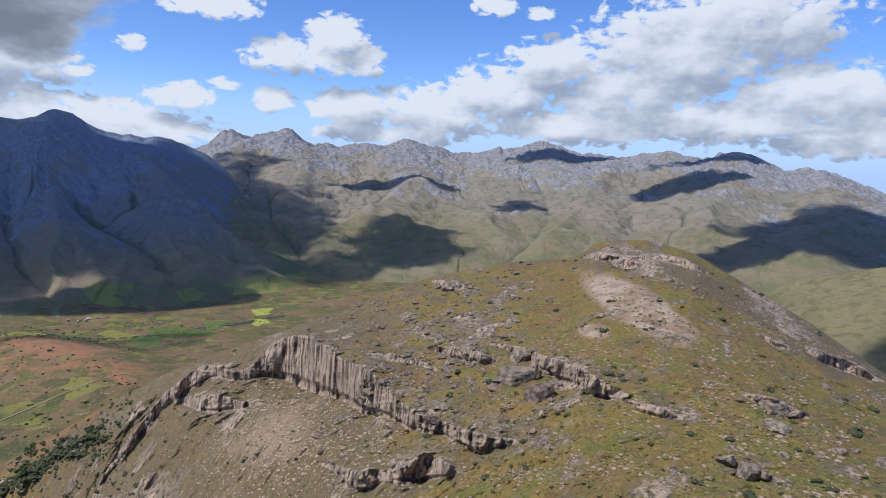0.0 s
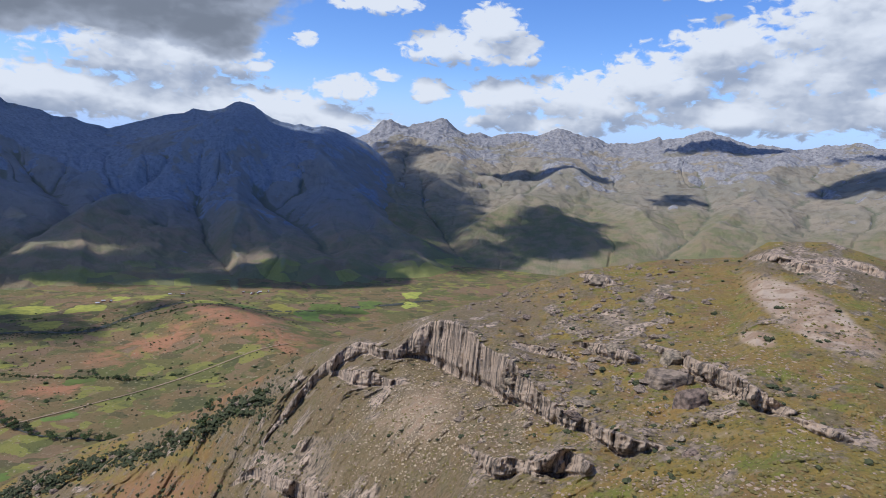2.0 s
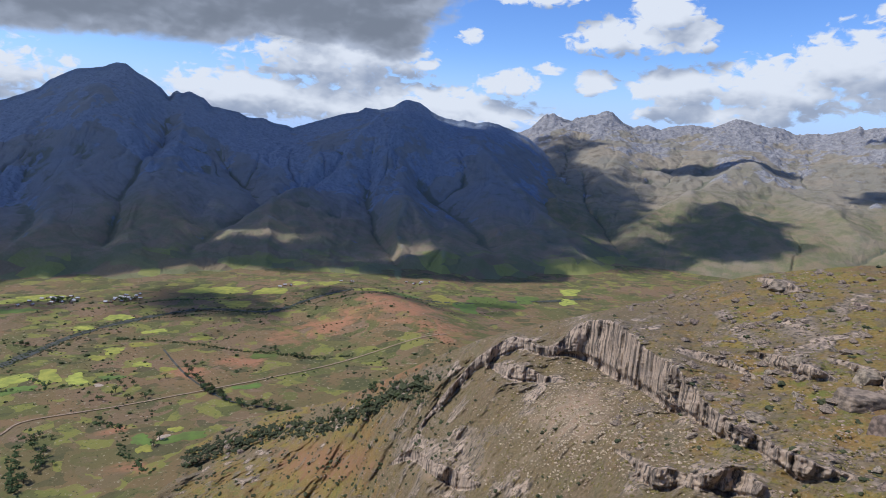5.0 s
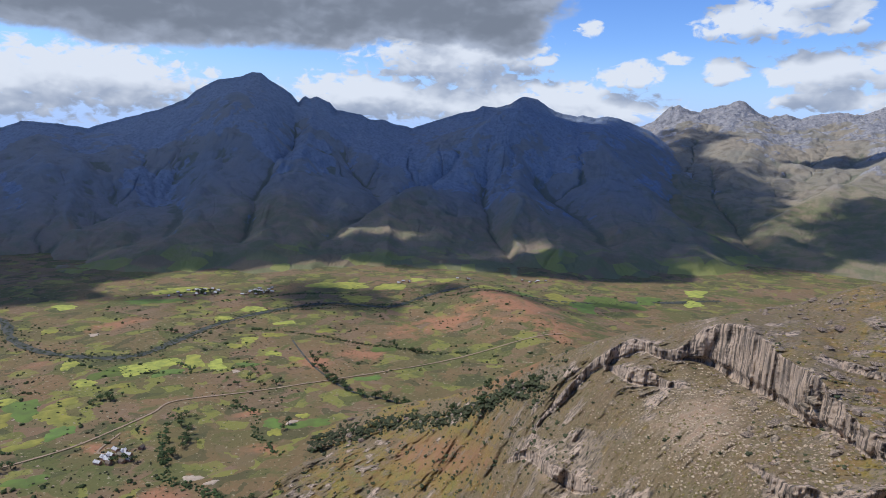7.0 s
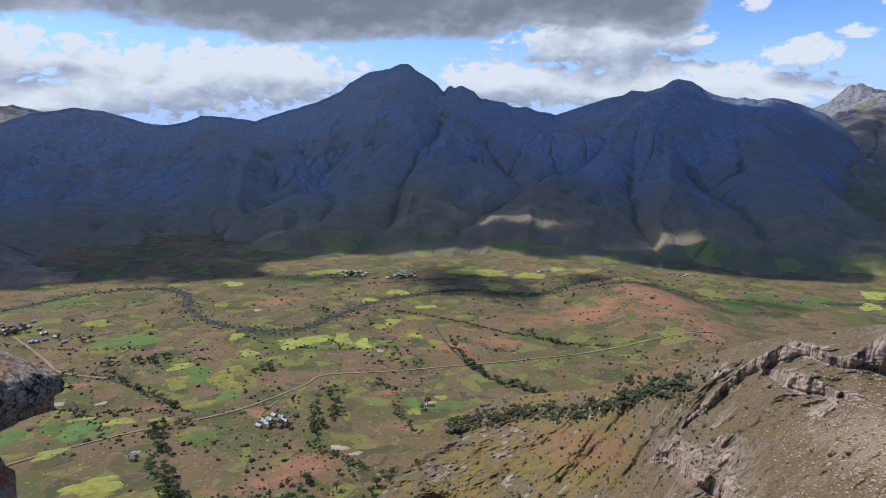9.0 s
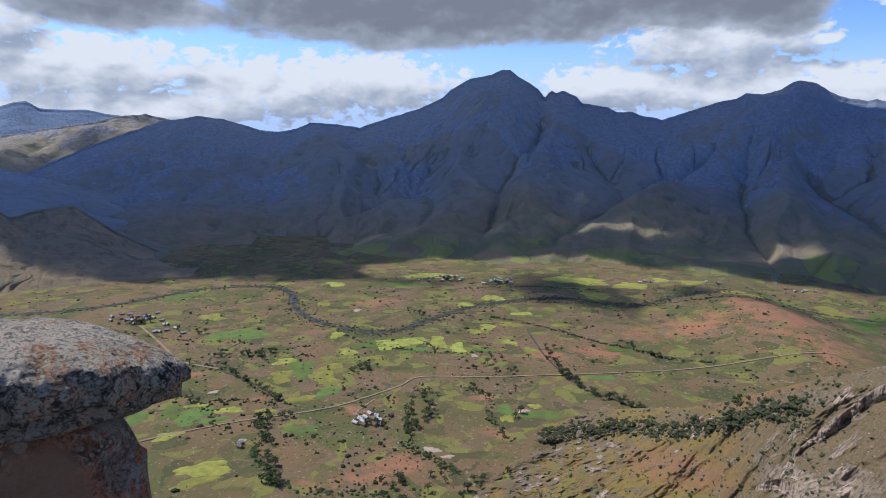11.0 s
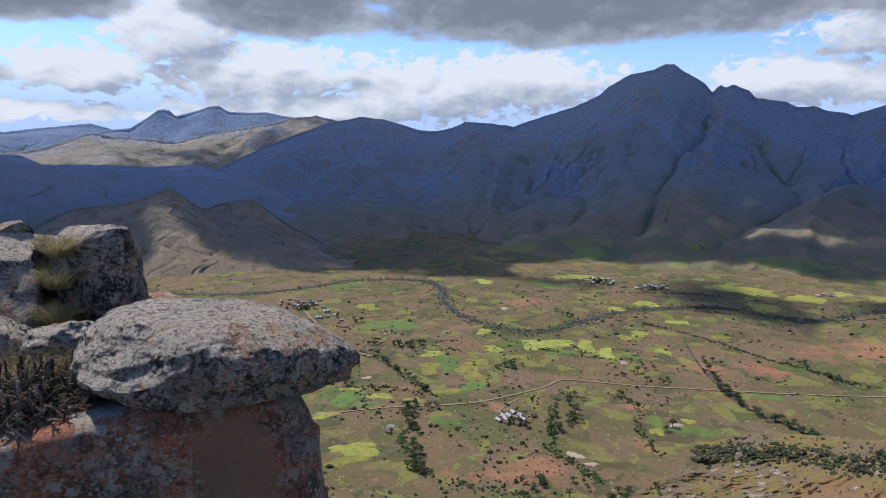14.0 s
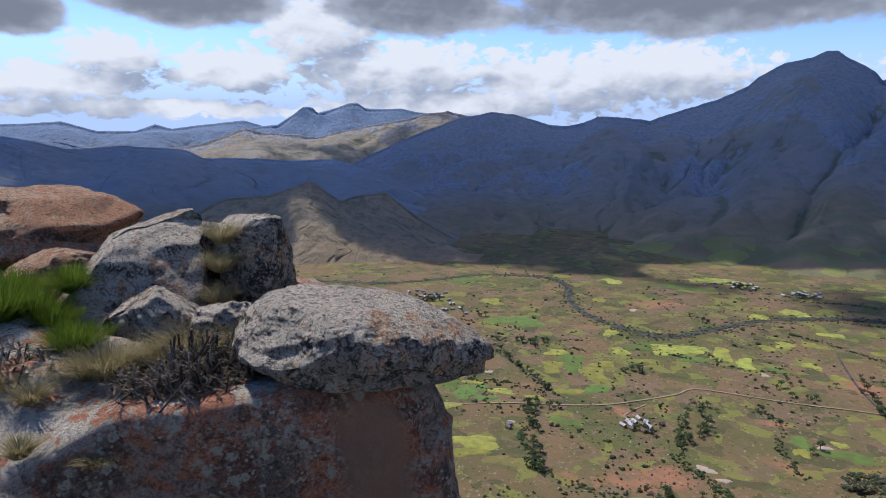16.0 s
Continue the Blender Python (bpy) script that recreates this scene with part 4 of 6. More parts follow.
# Two more unseen clouds, added to darken the mountain's foot and ridge end.
make_cloud(*shade(29.0, 1680, 20, HIGH), HIGH, 400, 130, 31, 41, 120.0, n=70, label="long grey cloud, unseen overhead, shading the mountain's foot")
make_cloud(*shade(88.0, 1720, 15, HIGH), HIGH, 330, 210, 80, 43, 120.0, n=60)


# ---- building blocks ----
def part(name, bm, mat, parent, label=""):
    me = bpy.data.meshes.new(name)
    bm.to_mesh(me)
    bm.free()
    me.materials.append(mat)
    ob = new(name, me)
    ob.parent = parent
    return tagged(ob, label)


def raw_mesh(name, verts, faces, mat, smooth=False):
    me = bpy.data.meshes.new(name)
    me.from_pydata(verts, [], faces)
    if smooth:
        me.polygons.foreach_set("use_smooth", np.ones(len(me.polygons), bool))
    me.materials.append(mat)
    return me


def plain_material(name, colour, other, scale, rough=0.9, vary=0.0, bumpy=0.3, reach=0.02):
    m, k, p = material(name)
    n = k.noise(p, scale, 6, 0.6)
    c = k.mix(k.step(n, 0.35, 0.65), colour, other)
    if vary:
        h = k.node("ShaderNodeHueSaturation")
        r = k.node("ShaderNodeObjectInfo").outputs["Random"]
        k.put(h.inputs["Value"], k.step(r, 0.0, 1.0, 1.0 - vary, 1.0 + vary, smooth=False))
        k.put(h.inputs["Hue"], k.step(r, 0.0, 1.0, 0.485, 0.515, smooth=False))
        k.put(h.inputs["Color"], c)
        c = h.outputs[0]
    finish(k, c, rough, n, bumpy, reach)
    return m


def rock_material(name, fresh, weathered, rust, rust_amount, dark=0.8, pale=0.8, sparse=0.0):
    """Granite with lichen: black and pale crusts in patches and roundels, rusty stains, and on what faces up pale
    weathering with sunlit tone painted in.
    """
    m, k, p = material(name)
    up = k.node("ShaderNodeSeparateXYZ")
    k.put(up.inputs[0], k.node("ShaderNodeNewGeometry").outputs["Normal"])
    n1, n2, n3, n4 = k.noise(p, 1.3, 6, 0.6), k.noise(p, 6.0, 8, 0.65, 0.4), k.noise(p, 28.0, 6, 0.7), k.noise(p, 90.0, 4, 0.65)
    # Tops get paler and less black: weathering plus sunlight put into the colour.
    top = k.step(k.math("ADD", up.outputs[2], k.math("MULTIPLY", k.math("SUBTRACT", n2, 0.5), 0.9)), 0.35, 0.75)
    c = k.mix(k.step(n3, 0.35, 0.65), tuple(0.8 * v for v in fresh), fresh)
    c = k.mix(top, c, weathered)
    c = k.mix(k.step(k.math("ADD", n1, k.math("MULTIPLY", k.math("SUBTRACT", n2, 0.5), 0.8)), 0.60 - rust_amount, 0.68 - rust_amount), c, rust)
    film = k.noise(p, 2.3, 9, 0.68, 0.6)
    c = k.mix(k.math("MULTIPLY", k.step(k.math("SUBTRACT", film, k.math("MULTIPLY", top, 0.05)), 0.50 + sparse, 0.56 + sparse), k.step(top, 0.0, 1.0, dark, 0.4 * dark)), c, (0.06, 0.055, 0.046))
    mottle = k.noise(p, 15.0, 9, 0.8, 0.6)
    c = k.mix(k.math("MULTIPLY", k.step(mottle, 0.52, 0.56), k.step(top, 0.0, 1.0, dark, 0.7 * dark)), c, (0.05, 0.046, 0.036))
    where = k.step(k.noise(p, 2.7, 5, 0.65), 0.45 + sparse, 0.53 + sparse)
    c = k.mix(k.math("MULTIPLY", k.math("MULTIPLY", k.step(mottle, 0.46, 0.42), where), pale), c, (0.68, 0.59, 0.42))
    for size, edge in ((9.0, 0.34), (24.0, 0.33)):
        spots = k.math("ADD", k.voronoi(p, size), k.math("MULTIPLY", k.math("SUBTRACT", n3, 0.5), 0.7))
        crust = k.math("MULTIPLY", k.step(spots, edge, edge - 0.07), where)
        c = k.mix(k.math("MULTIPLY", crust, pale), c, (0.70, 0.63, 0.45))
    fine = k.noise(p, 48.0, 7, 0.75, 0.3)
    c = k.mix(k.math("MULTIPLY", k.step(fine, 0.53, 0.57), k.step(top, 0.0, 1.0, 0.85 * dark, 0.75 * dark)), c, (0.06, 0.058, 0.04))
    c = k.mix(k.math("MULTIPLY", k.math("MULTIPLY", k.step(fine, 0.44, 0.40), k.step(n1, 0.42, 0.58)), 0.8 * pale), c, (0.66, 0.58, 0.40))
    c = k.mix(k.math("MULTIPLY", k.attr("scar"), 0.9), c, (0.55, 0.32, 0.18))
    h = k.math("ADD", k.math("MULTIPLY", n2, 0.9), k.math("ADD", k.math("MULTIPLY", mottle, 0.8), k.math("MULTIPLY", k.math("ADD", n3, k.math("ADD", fine, n4)), 0.5)))
    finish(k, c, 0.93, h, 1.0, 0.11)
    return m


STONE = plain_material("pale_stone", (0.40, 0.31, 0.21), (0.235, 0.18, 0.12), 0.8, vary=0.2, reach=0.1)
BOULDER = plain_material("grey_boulder", (0.275, 0.212, 0.15), (0.078, 0.063, 0.048), 2.6, vary=0.15, bumpy=0.9, reach=0.12)
SHRUB = plain_material("dark_shrub_leaves", (0.04, 0.046, 0.022), (0.062, 0.066, 0.03), 0.6, vary=0.25)
LEAF = plain_material("tree_leaves", (0.04, 0.06, 0.02), (0.065, 0.085, 0.028), 1.2, vary=0.3)
BARK = plain_material("tree_bark", (0.11, 0.08, 0.055), (0.07, 0.05, 0.035), 3.0)
PALE_CROP = plain_material("ripening_rice", (0.31, 0.30, 0.055), (0.20, 0.21, 0.045), 0.09, vary=0.22, bumpy=0.2, reach=0.5)
GREEN_CROP = plain_material("green_rice", (0.12, 0.175, 0.035), (0.10, 0.13, 0.035), 0.07, vary=0.2, bumpy=0.2, reach=0.5)
DUST = plain_material("road_dust", (0.32, 0.235, 0.15), (0.25, 0.18, 0.115), 0.3)
GRAVEL = plain_material("river_gravel_and_reeds", (0.045, 0.05, 0.04), (0.085, 0.085, 0.07), 0.05)
TIN = plain_material("roof_tin", (0.46, 0.45, 0.43), (0.34, 0.32, 0.30), 0.8, 0.5, vary=0.2)
THATCH = plain_material("roof_thatch", (0.20, 0.16, 0.11), (0.14, 0.11, 0.08), 0.9, vary=0.2)
MUD = plain_material("mud_wall", (0.34, 0.20, 0.13), (0.28, 0.16, 0.10), 0.7, vary=0.2)
WOOD = plain_material("door_wood", (0.12, 0.08, 0.05), (0.09, 0.06, 0.04), 2.0)
BARE = plain_material("bare_threshing_floor", (0.42, 0.34, 0.25), (0.34, 0.27, 0.19), 0.2)


def on_valley(az, d, lift=0.0):
    p = spot(az, d)
    p.z = float(valley_height(np.array(p.x), np.array(p.y))) + lift
    return p


def on_hill(az, el, lift=0.0):
    D, Z, *_ = hill_surface(np.array([float(az)]), np.array([float(el)]))
    return spot(az, float(D[0]), float(Z[0]) + lift)


def blob(rng, n=8, squash=0.75):
    """Vertices and faces of one small uneven lump of about unit size."""
    v = []
    for z, r, c in ((-0.6, 0.75, 5), (0.25, 1.0, 5)):
        t0 = rng.random() * 6.3
        for i in range(c):
            t = t0 + i * 6.2832 / c
            q = r * (0.7 + 0.6 * rng.random())
            v.append((q * math.cos(t), q * math.sin(t), squash * (z + 0.35 * (rng.random() - 0.5))))
    v.append((0.3 * (rng.random() - 0.5), 0.3 * (rng.random() - 0.5), squash * (0.8 + 0.4 * rng.random())))
    f = [(i, (i + 1) % 5, 5 + (i + 1) % 5, 5 + i) for i in range(5)] + [(5 + i, 5 + (i + 1) % 5, 10) for i in range(5)]
    return v, f


def scatter(name, places, mat, seed, squash=0.8, lumps=1, spread=0.7):
    """One mesh of many small lumps: places are (point, size)."""
    rng = random.Random(seed)
    verts, faces = [], []
    kinds = [blob(rng, squash=squash) for _ in range(24)]
    for p, size in places:
        for k in range(lumps):
            v, f = kinds[rng.randrange(24)]
            s = size * (1.0 if lumps == 1 else 0.45 + 0.35 * rng.random())
            o = (0, 0, 0) if lumps == 1 else ((rng.random() - 0.5) * 2 * spread * size, (rng.random() - 0.5) * 2 * spread * size, 0.35 * size * rng.random())
            t = rng.random() * 6.3
            c, sn = math.cos(t), math.sin(t)
            b = len(verts)
            verts.extend((p[0] + o[0] + s * (q[0] * c - q[1] * sn), p[1] + o[1] + s * (q[0] * sn + q[1] * c), p[2] + o[2] + s * q[2]) for q in v)
            faces.extend(tuple(b + i for i in g) for g in f)
    return new(name, raw_mesh(name, verts, faces, mat))


# ---- near hill: boulders, stones, shrubs ----
def rock_mesh(name, size, seed, mat, level=4, block=2.6, rough=0.16, planes=7, depth=0.18, grain=0.045, shape=None):
    """A worn boulder: a rounded block with random flat breaks and fractal relief."""
    bm = bmesh.new()
    bmesh.ops.create_icosphere(bm, subdivisions=level, radius=1.0)
    rng = random.Random(seed)
    cuts = []
    for _ in range(planes):
        n = Vector((rng.gauss(0, 1), rng.gauss(0, 1), rng.gauss(0, 0.7))).normalized()
        cuts.append((n, 1.0 - depth * (0.4 + rng.random())))
    off = Vector((seed * 7.13, seed * 3.7, seed * 1.9))
    for v in bm.verts:
        p = v.co.copy()
        p /= (abs(p.x) ** block + abs(p.y) ** block + abs(p.z) ** block) ** (1.0 / block)
        p *= 1 + rough * (noise.fractal(p * 1.1 + off, 1.0, 2.0, 3))
        for n, o in cuts:
            over = p.dot(n) - o
            if over > 0:
                p -= n * over * 0.85
        q = Vector((p.x * size[0], p.y * size[1], p.z * size[2]))
        if shape:
            q = shape(q)
        m = max(size)
        q += p.normalized() * grain * m * noise.fractal(q * (5.0 / m) + off, 0.9, 2.0, 5)
        v.co = q
    for f in bm.faces:
        f.smooth = True
    me = bpy.data.meshes.new(name)
    bm.to_mesh(me)
    bm.free()
    me.materials.append(mat)
    return me


BLOCK_KINDS = [rock_mesh("boulder", (1.0, 0.8, 0.8), 360 + i, BOULDER, 5, 8.0, 0.10, 13, 0.28, 0.06) for i in range(3)]
BIG_KINDS = [rock_mesh("boulder", (1.0, 0.8, 0.75), 330 + i, BOULDER, 5, 6.0, 0.22, 15, 0.40, 0.10) for i in range(3)]
BOULDER_KINDS = [rock_mesh("boulder", (1.0, 0.8, 0.7), 300 + i, BOULDER, 4, 5.0, 0.30, 16, 0.42, 0.05) for i in range(8)]


def boulder(az, el, w, h, i, turn=0.0, label="grey granite boulder on the grassy hill"):
    ob = new("boulder", BLOCK_KINDS[i % 3] if i < 6 or i in (10, 11, 13) else BIG_KINDS[i % 3] if w > 3 else BOULDER_KINDS[i % 8])
    ob.matrix_world = Matrix.Translation(on_hill(az, el, h * (-0.45 if i in (3, 22) and w > 3 else 0.0))) @ pose(0, 0, 0, 6 * (i % 3) - 6, 5 * (i % 4) - 8, turn + az) @ Matrix.Diagonal((w, w * 0.9, h, 1))
    return tagged(ob, label, "boulder", "boulders on the hill")


# bearing, elevation, half width, half height
LARGE = ((-7.2, -17.2, 7.5, 5.0), (-9.6, -18.4, 6.0, 5.0), (-7.5, -15.3, 5.0, 4.5), (-10.8, -17.6, 3.0, 2.4), (-10.0, -16.6, 2.6, 2.2), (-8.6, -16.2, 2.4, 2.0), (-10.0, -22.5, 3.2, 1.5), (-0.6, -20.0, 3.8, 1.4),
         (-1.0, -9.4, 7.5, 4.2), (-2.2, -9.9, 4.0, 2.6), (-28.8, -16.7, 4.6, 2.6), (-27.4, -22.0, 2.8, 2.6), (-25.8, -21.3, 2.2, 1.6), (-36.5, -19.2, 3.2, 2.4), (-15.9, -6.7, 6.0, 3.4), (-6.7, -10.1, 5.0, 2.0),
         (-2.8, -15.1, 3.2, 2.6), (1.9, -16.1, 3.0, 2.2), (2.6, -17.3, 2.4, 2.0), (5.1, -13.2, 3.2, 2.0), (-9.0, -21.5, 1.6, 1.2), (-8.4, -21.1, 1.4, 1.1), (-22.0, -8.0, 3.0, 2.0), (6.0, -12.9, 2.6, 1.8))
for i, (a, e, w, h) in enumerate(LARGE):
    boulder(a, e, w, h, i, 40 * i % 90)
rng = random.Random(5)
for i in range(185):
    a = rng.uniform(-36, 8) if i % 3 == 1 else rng.uniform(-6, 9)
    e = float(curve(CREST, a)) - rng.uniform(0.5, 13)
    w = 0.8 * 4.2 ** (rng.random() ** 1.7)
    boulder(a, e, w, w * rng.uniform(0.5, 0.8), i, rng.uniform(0, 360), "small grey boulder in the grass of the hill")


def hill_spots(count, seed, lo, hi, a0=-46.0, a1=52.0, thick=None, deep=20.0):
    rs = np.random.RandomState(seed)
    A = rs.uniform(a0, a1, count * 4)
    E = curve(CREST, A) - 0.15 - deep * rs.rand(count * 4) ** 1.3
    keep = (E > -34) & (rs.rand(count * 4) < (thick(A, E) if thick else 1.0))
    A, E = A[keep][:count], E[keep][:count]
    D, Z, steep, *_ = hill_surface(A, E)
    P = polar(A, D, Z)
    S = lo * (hi / lo) ** (rs.rand(len(A)) ** 2.2)
    return [(tuple(P[i]), S[i]) for i in range(len(A)) if steep[i] < 0.3]


def patches(A, E):
    return np.clip(ease(fbm(A / 2.2, E / 1.2, 3, 160), 0.48, 0.62) * 0.9 + 0.12, 0, 1)


def scree_area(A, E):
    return np.clip(bump(A, E, 14.5, -22, 5.5, 3.6, -25) + 0.38 * bump(A, E, 5, -22.5, 4, 2.5), 0, 1)


tagged(scatter("outcrop_stones", hill_spots(420, 28, 0.7, 2.4, a0=-9, a1=11, deep=11.0, thick=patches), BOULDER, 40, 0.75), "grey broken rocks strewn below the crest", "rocks", kind="stuff")
tagged(scatter("loose_stones", hill_spots(20000, 21, 0.13, 0.7, thick=patches), STONE, 31, 0.6), "pale loose stones strewn over the hill", "stones", kind="stuff")
tagged(scatter("scree", hill_spots(7000, 22, 0.18, 0.85, a0=4, a1=30, thick=scree_area), STONE, 32, 0.65), "pale broken rock scree below the cliff", "scree", kind="stuff")
tagged(scatter("hill_shrubs", hill_spots(500, 23, 0.5, 1.6), SHRUB, 33, 0.8, lumps=4), "small dark shrubs on the hill", "shrubs", kind="stuff")
tagged(scatter("grass_tussocks", hill_spots(14000, 24, 0.25, 0.8, deep=22.0), plain_material("dry_tussock", (0.18, 0.145, 0.05), (0.13, 0.11, 0.04), 0.3), 34, 0.7), "dry ochre grass tussocks on the hill", "grass", kind="stuff")
tagged(scatter("slope_shrubs", hill_spots(700, 25, 0.7, 2.2, a0=26, a1=54, deep=9.0), SHRUB, 35, 0.8, lumps=4), "dark shrubs on the red lower slope", "shrubs", kind="stuff")


# ---- valley ----
def smooth_line(points, n=8):
    """Points along a bent line, rounded off between its corners."""
    out = []
    for i in range(len(points) - 1):
        a, b = points[max(i - 1, 0)], points[i]
        c, d = points[i + 1], points[min(i + 2, len(points) - 1)]
        for k in range(n):
            t = k / n
            out.append(0.5 * ((2 * b) + (c - a) * t + (2 * a - 5 * b + 4 * c - d) * t * t + (3 * b - a - 3 * c + d) * t ** 3))
    return out + [points[-1]]


def ribbon(name, route, width, mat, lift, label, category, seed=0, ragged=0.2):
    rng = random.Random(seed)
    line = smooth_line([spot(*q) for q in route], 12)
    rows = []
    for i, p in enumerate(line):
        way = (line[min(i + 1, len(line) - 1)] - line[max(i - 1, 0)]).normalized()
        side = Vector((-way.y, way.x, 0))
        w = width * (1 + ragged * (rng.random() - 0.5) * 2)
        row = []
        for t in (-0.5, -0.2, 0.2, 0.5):
            q = p + side * w * t
            row.append((q.x, q.y, float(valley_height(np.array(q.x), np.array(q.y))) + lift))
        rows.append(row)
    ob = new(name, grid_mesh(name, np.array(rows), mat))
    return tagged(ob, label, category, kind="structure"), line


RIVER = ((98.5, 1347), (89.8, 1290), (82, 1360), (76.5, 1350), (74.1, 1285), (73.3, 1139), (69.9, 1034), (65.0, 995), (61.4, 1057), (58.4, 1127), (53.5, 1207), (48.7, 1249), (43.4, 1215), (39.3, 1270), (33.8, 1300), (24, 1330), (14, 1480))
ROAD = ((92, 672), (88.4, 686), (79.1, 704), (71.1, 720), (67.1, 745), (64.0, 772), (62.4, 797), (58.2, 800), (52, 815), (48.5, 827), (41.6, 868), (34, 935), (27.0, 985))
_, river_line = ribbon("river", RIVER, 13.0, GRAVEL, 0.55, "dark river bed with reeds and gravel banks", "river", 1, 0.5)
_, road_line = ribbon("road", ROAD, 2.7, DUST, 0.75, "pale dirt road across the valley", "road", 2, 0.15)
ribbon("footpath", ((66.5, 735), (68.3, 700), (67.3, 690)), 2.2, DUST, 0.7, "pale footpath to the hamlet", "path", 3)
ribbon("village_track", ((86.5, 1130), (84.8, 1010), (83.6, 930), (80.5, 880)), 4.0, DUST, 0.7, "pale track below the village", "path", 4)
ribbon("stream", ((78.0, 1000), (81.2, 919), (78.8, 838), (77.0, 801), (75.4, 755)), 2.5, GRAVEL, 0.5, "narrow stream bed with reeds", "stream", 5)
ribbon("stream", ((52, 1010), (50, 880), (46.9, 788), (43.0, 750), (40.0, 725)), 3.0, GRAVEL, 0.5, "narrow stream bed with reeds", "stream", 6)


def field(az, d, w, l, mat, label, i):
    """A terraced plot with an uneven outline that lies on the valley floor."""
    rng = random.Random(700 + i)
    n, rings = 40, 5
    ph = [rng.uniform(0, 6.28) for _ in range(3)]
    c, s = math.cos(radians(az)), math.sin(radians(az))
    o = spot(az, d)
    turn = rng.uniform(-0.35, 0.35)
    P = np.zeros((rings, n, 3))
    for r in range(rings):
        for j in range(n):
            t = j * 6.2832 / n
            q = (abs(math.cos(t)) ** 3.2 + abs(math.sin(t)) ** 3.2) ** (-1 / 3.2) * (1 + 0.22 * math.sin(2 * t + ph[0]) + 0.17 * math.sin(3 * t + ph[1]) + 0.09 * math.sin(7 * t + ph[2]) + 0.06 * math.sin(11 * t + ph[0]))
            f = 0.02 + 0.98 * r / (rings - 1)
            u, v = w * q * math.cos(t + turn) * f, l * q * math.sin(t + turn) * f
            P[r, j, :2] = o.x + u * c - v * s, o.y + u * s + v * c
    P[..., 2] = valley_height(P[..., 0], P[..., 1]) + 0.6
    P[-1, :, 2] -= 1.0
    ob = new("field", grid_mesh("field", P, mat, wrap=True))
    return tagged(ob, label, "field", "valley fields")


PALE = ((64.3, 939, 41, 26), (60.5, 937, 16, 28), (58.6, 913, 13, 22), (69.9, 992, 10, 20), (74.6, 887, 19, 11), (75.0, 834, 17, 20), (71.3, 821, 20, 22), (70.5, 854, 19, 13), (73.4, 754, 19, 10), (68.9, 911, 14, 14),
        (55.3, 1222, 22, 26), (57.8, 1160, 21, 14), (53.7, 952, 11, 15), (53.7, 1045, 19, 14), (55.8, 1027, 16, 16), (51.7, 923, 13, 8), (52.6, 1116, 19, 12), (71.1, 1179, 11, 16), (53.7, 679, 7, 11), (47.7, 1405, 60, 36),
        (46.0, 1280, 34, 26), (61.2, 1420, 50, 34), (69.9, 1345, 21, 20), (27.5, 1336, 33, 50))
PALE_MORE = ((33.9, 1310, 41, 34), (37.9, 1405, 26, 40), (43.2, 1373, 32, 36), (16.0, 1534, 28, 40), (16.1, 1420, 22, 28), (40.6, 1430, 19, 24), (79.8, 739, 14, 10), (82.6, 763, 17, 5), (82.2, 605, 28, 13), (76.6, 729, 12, 6),
             (80.8, 1146, 24, 20), (51.1, 715, 7, 8), (74.5, 1365, 18, 20), (83.0, 584, 20, 9), (85.0, 690, 16, 9), (66.4, 880, 12, 10), (57.0, 1000, 13, 11), (49.0, 1060, 16, 12), (90.5, 1120, 22, 18))
GREEN = ((73.2, 855, 21, 30), (70.9, 770, 14, 17), (53.9, 702, 11, 14), (50.5, 692, 22, 13), (23.0, 1341, 55, 55), (25.4, 1280, 29, 50), (82.9, 735, 21, 22), (73.4, 667, 16, 14), (78.5, 1032, 44, 28), (83.1, 1316, 40, 26),
         (84.5, 752, 16, 20), (81.2, 715, 14, 9), (66.9, 938, 25, 24), (19.9, 1400, 29, 42), (31.0, 1320, 32, 28), (87.4, 752, 14, 20), (43.8, 951, 17, 14), (62.6, 905, 18, 14), (56.0, 905, 14, 10), (63.5, 1330, 50, 22), (45.0, 830, 18, 10))
for i, q in enumerate(PALE + PALE_MORE):
    field(*q, PALE_CROP, "yellow-green field of ripening rice in the valley", i)
for i, q in enumerate(GREEN):
    field(*q, GREEN_CROP, "bright green rice field in the valley", 100 + i)
for i, q in enumerate(((78.8, 652, 5, 5), (61.0, 604, 9, 6), (59.4, 590, 6, 4), (81.0, 800, 6, 5), (84, 820, 7, 5), (57, 880, 6, 5), (52.2, 700, 6, 6), (68, 1130, 9, 8), (89, 985, 10, 8), (87.5, 1020, 9, 8))):
    field(*q, BARE, "pale bare threshing floor in the grass", 200 + i)


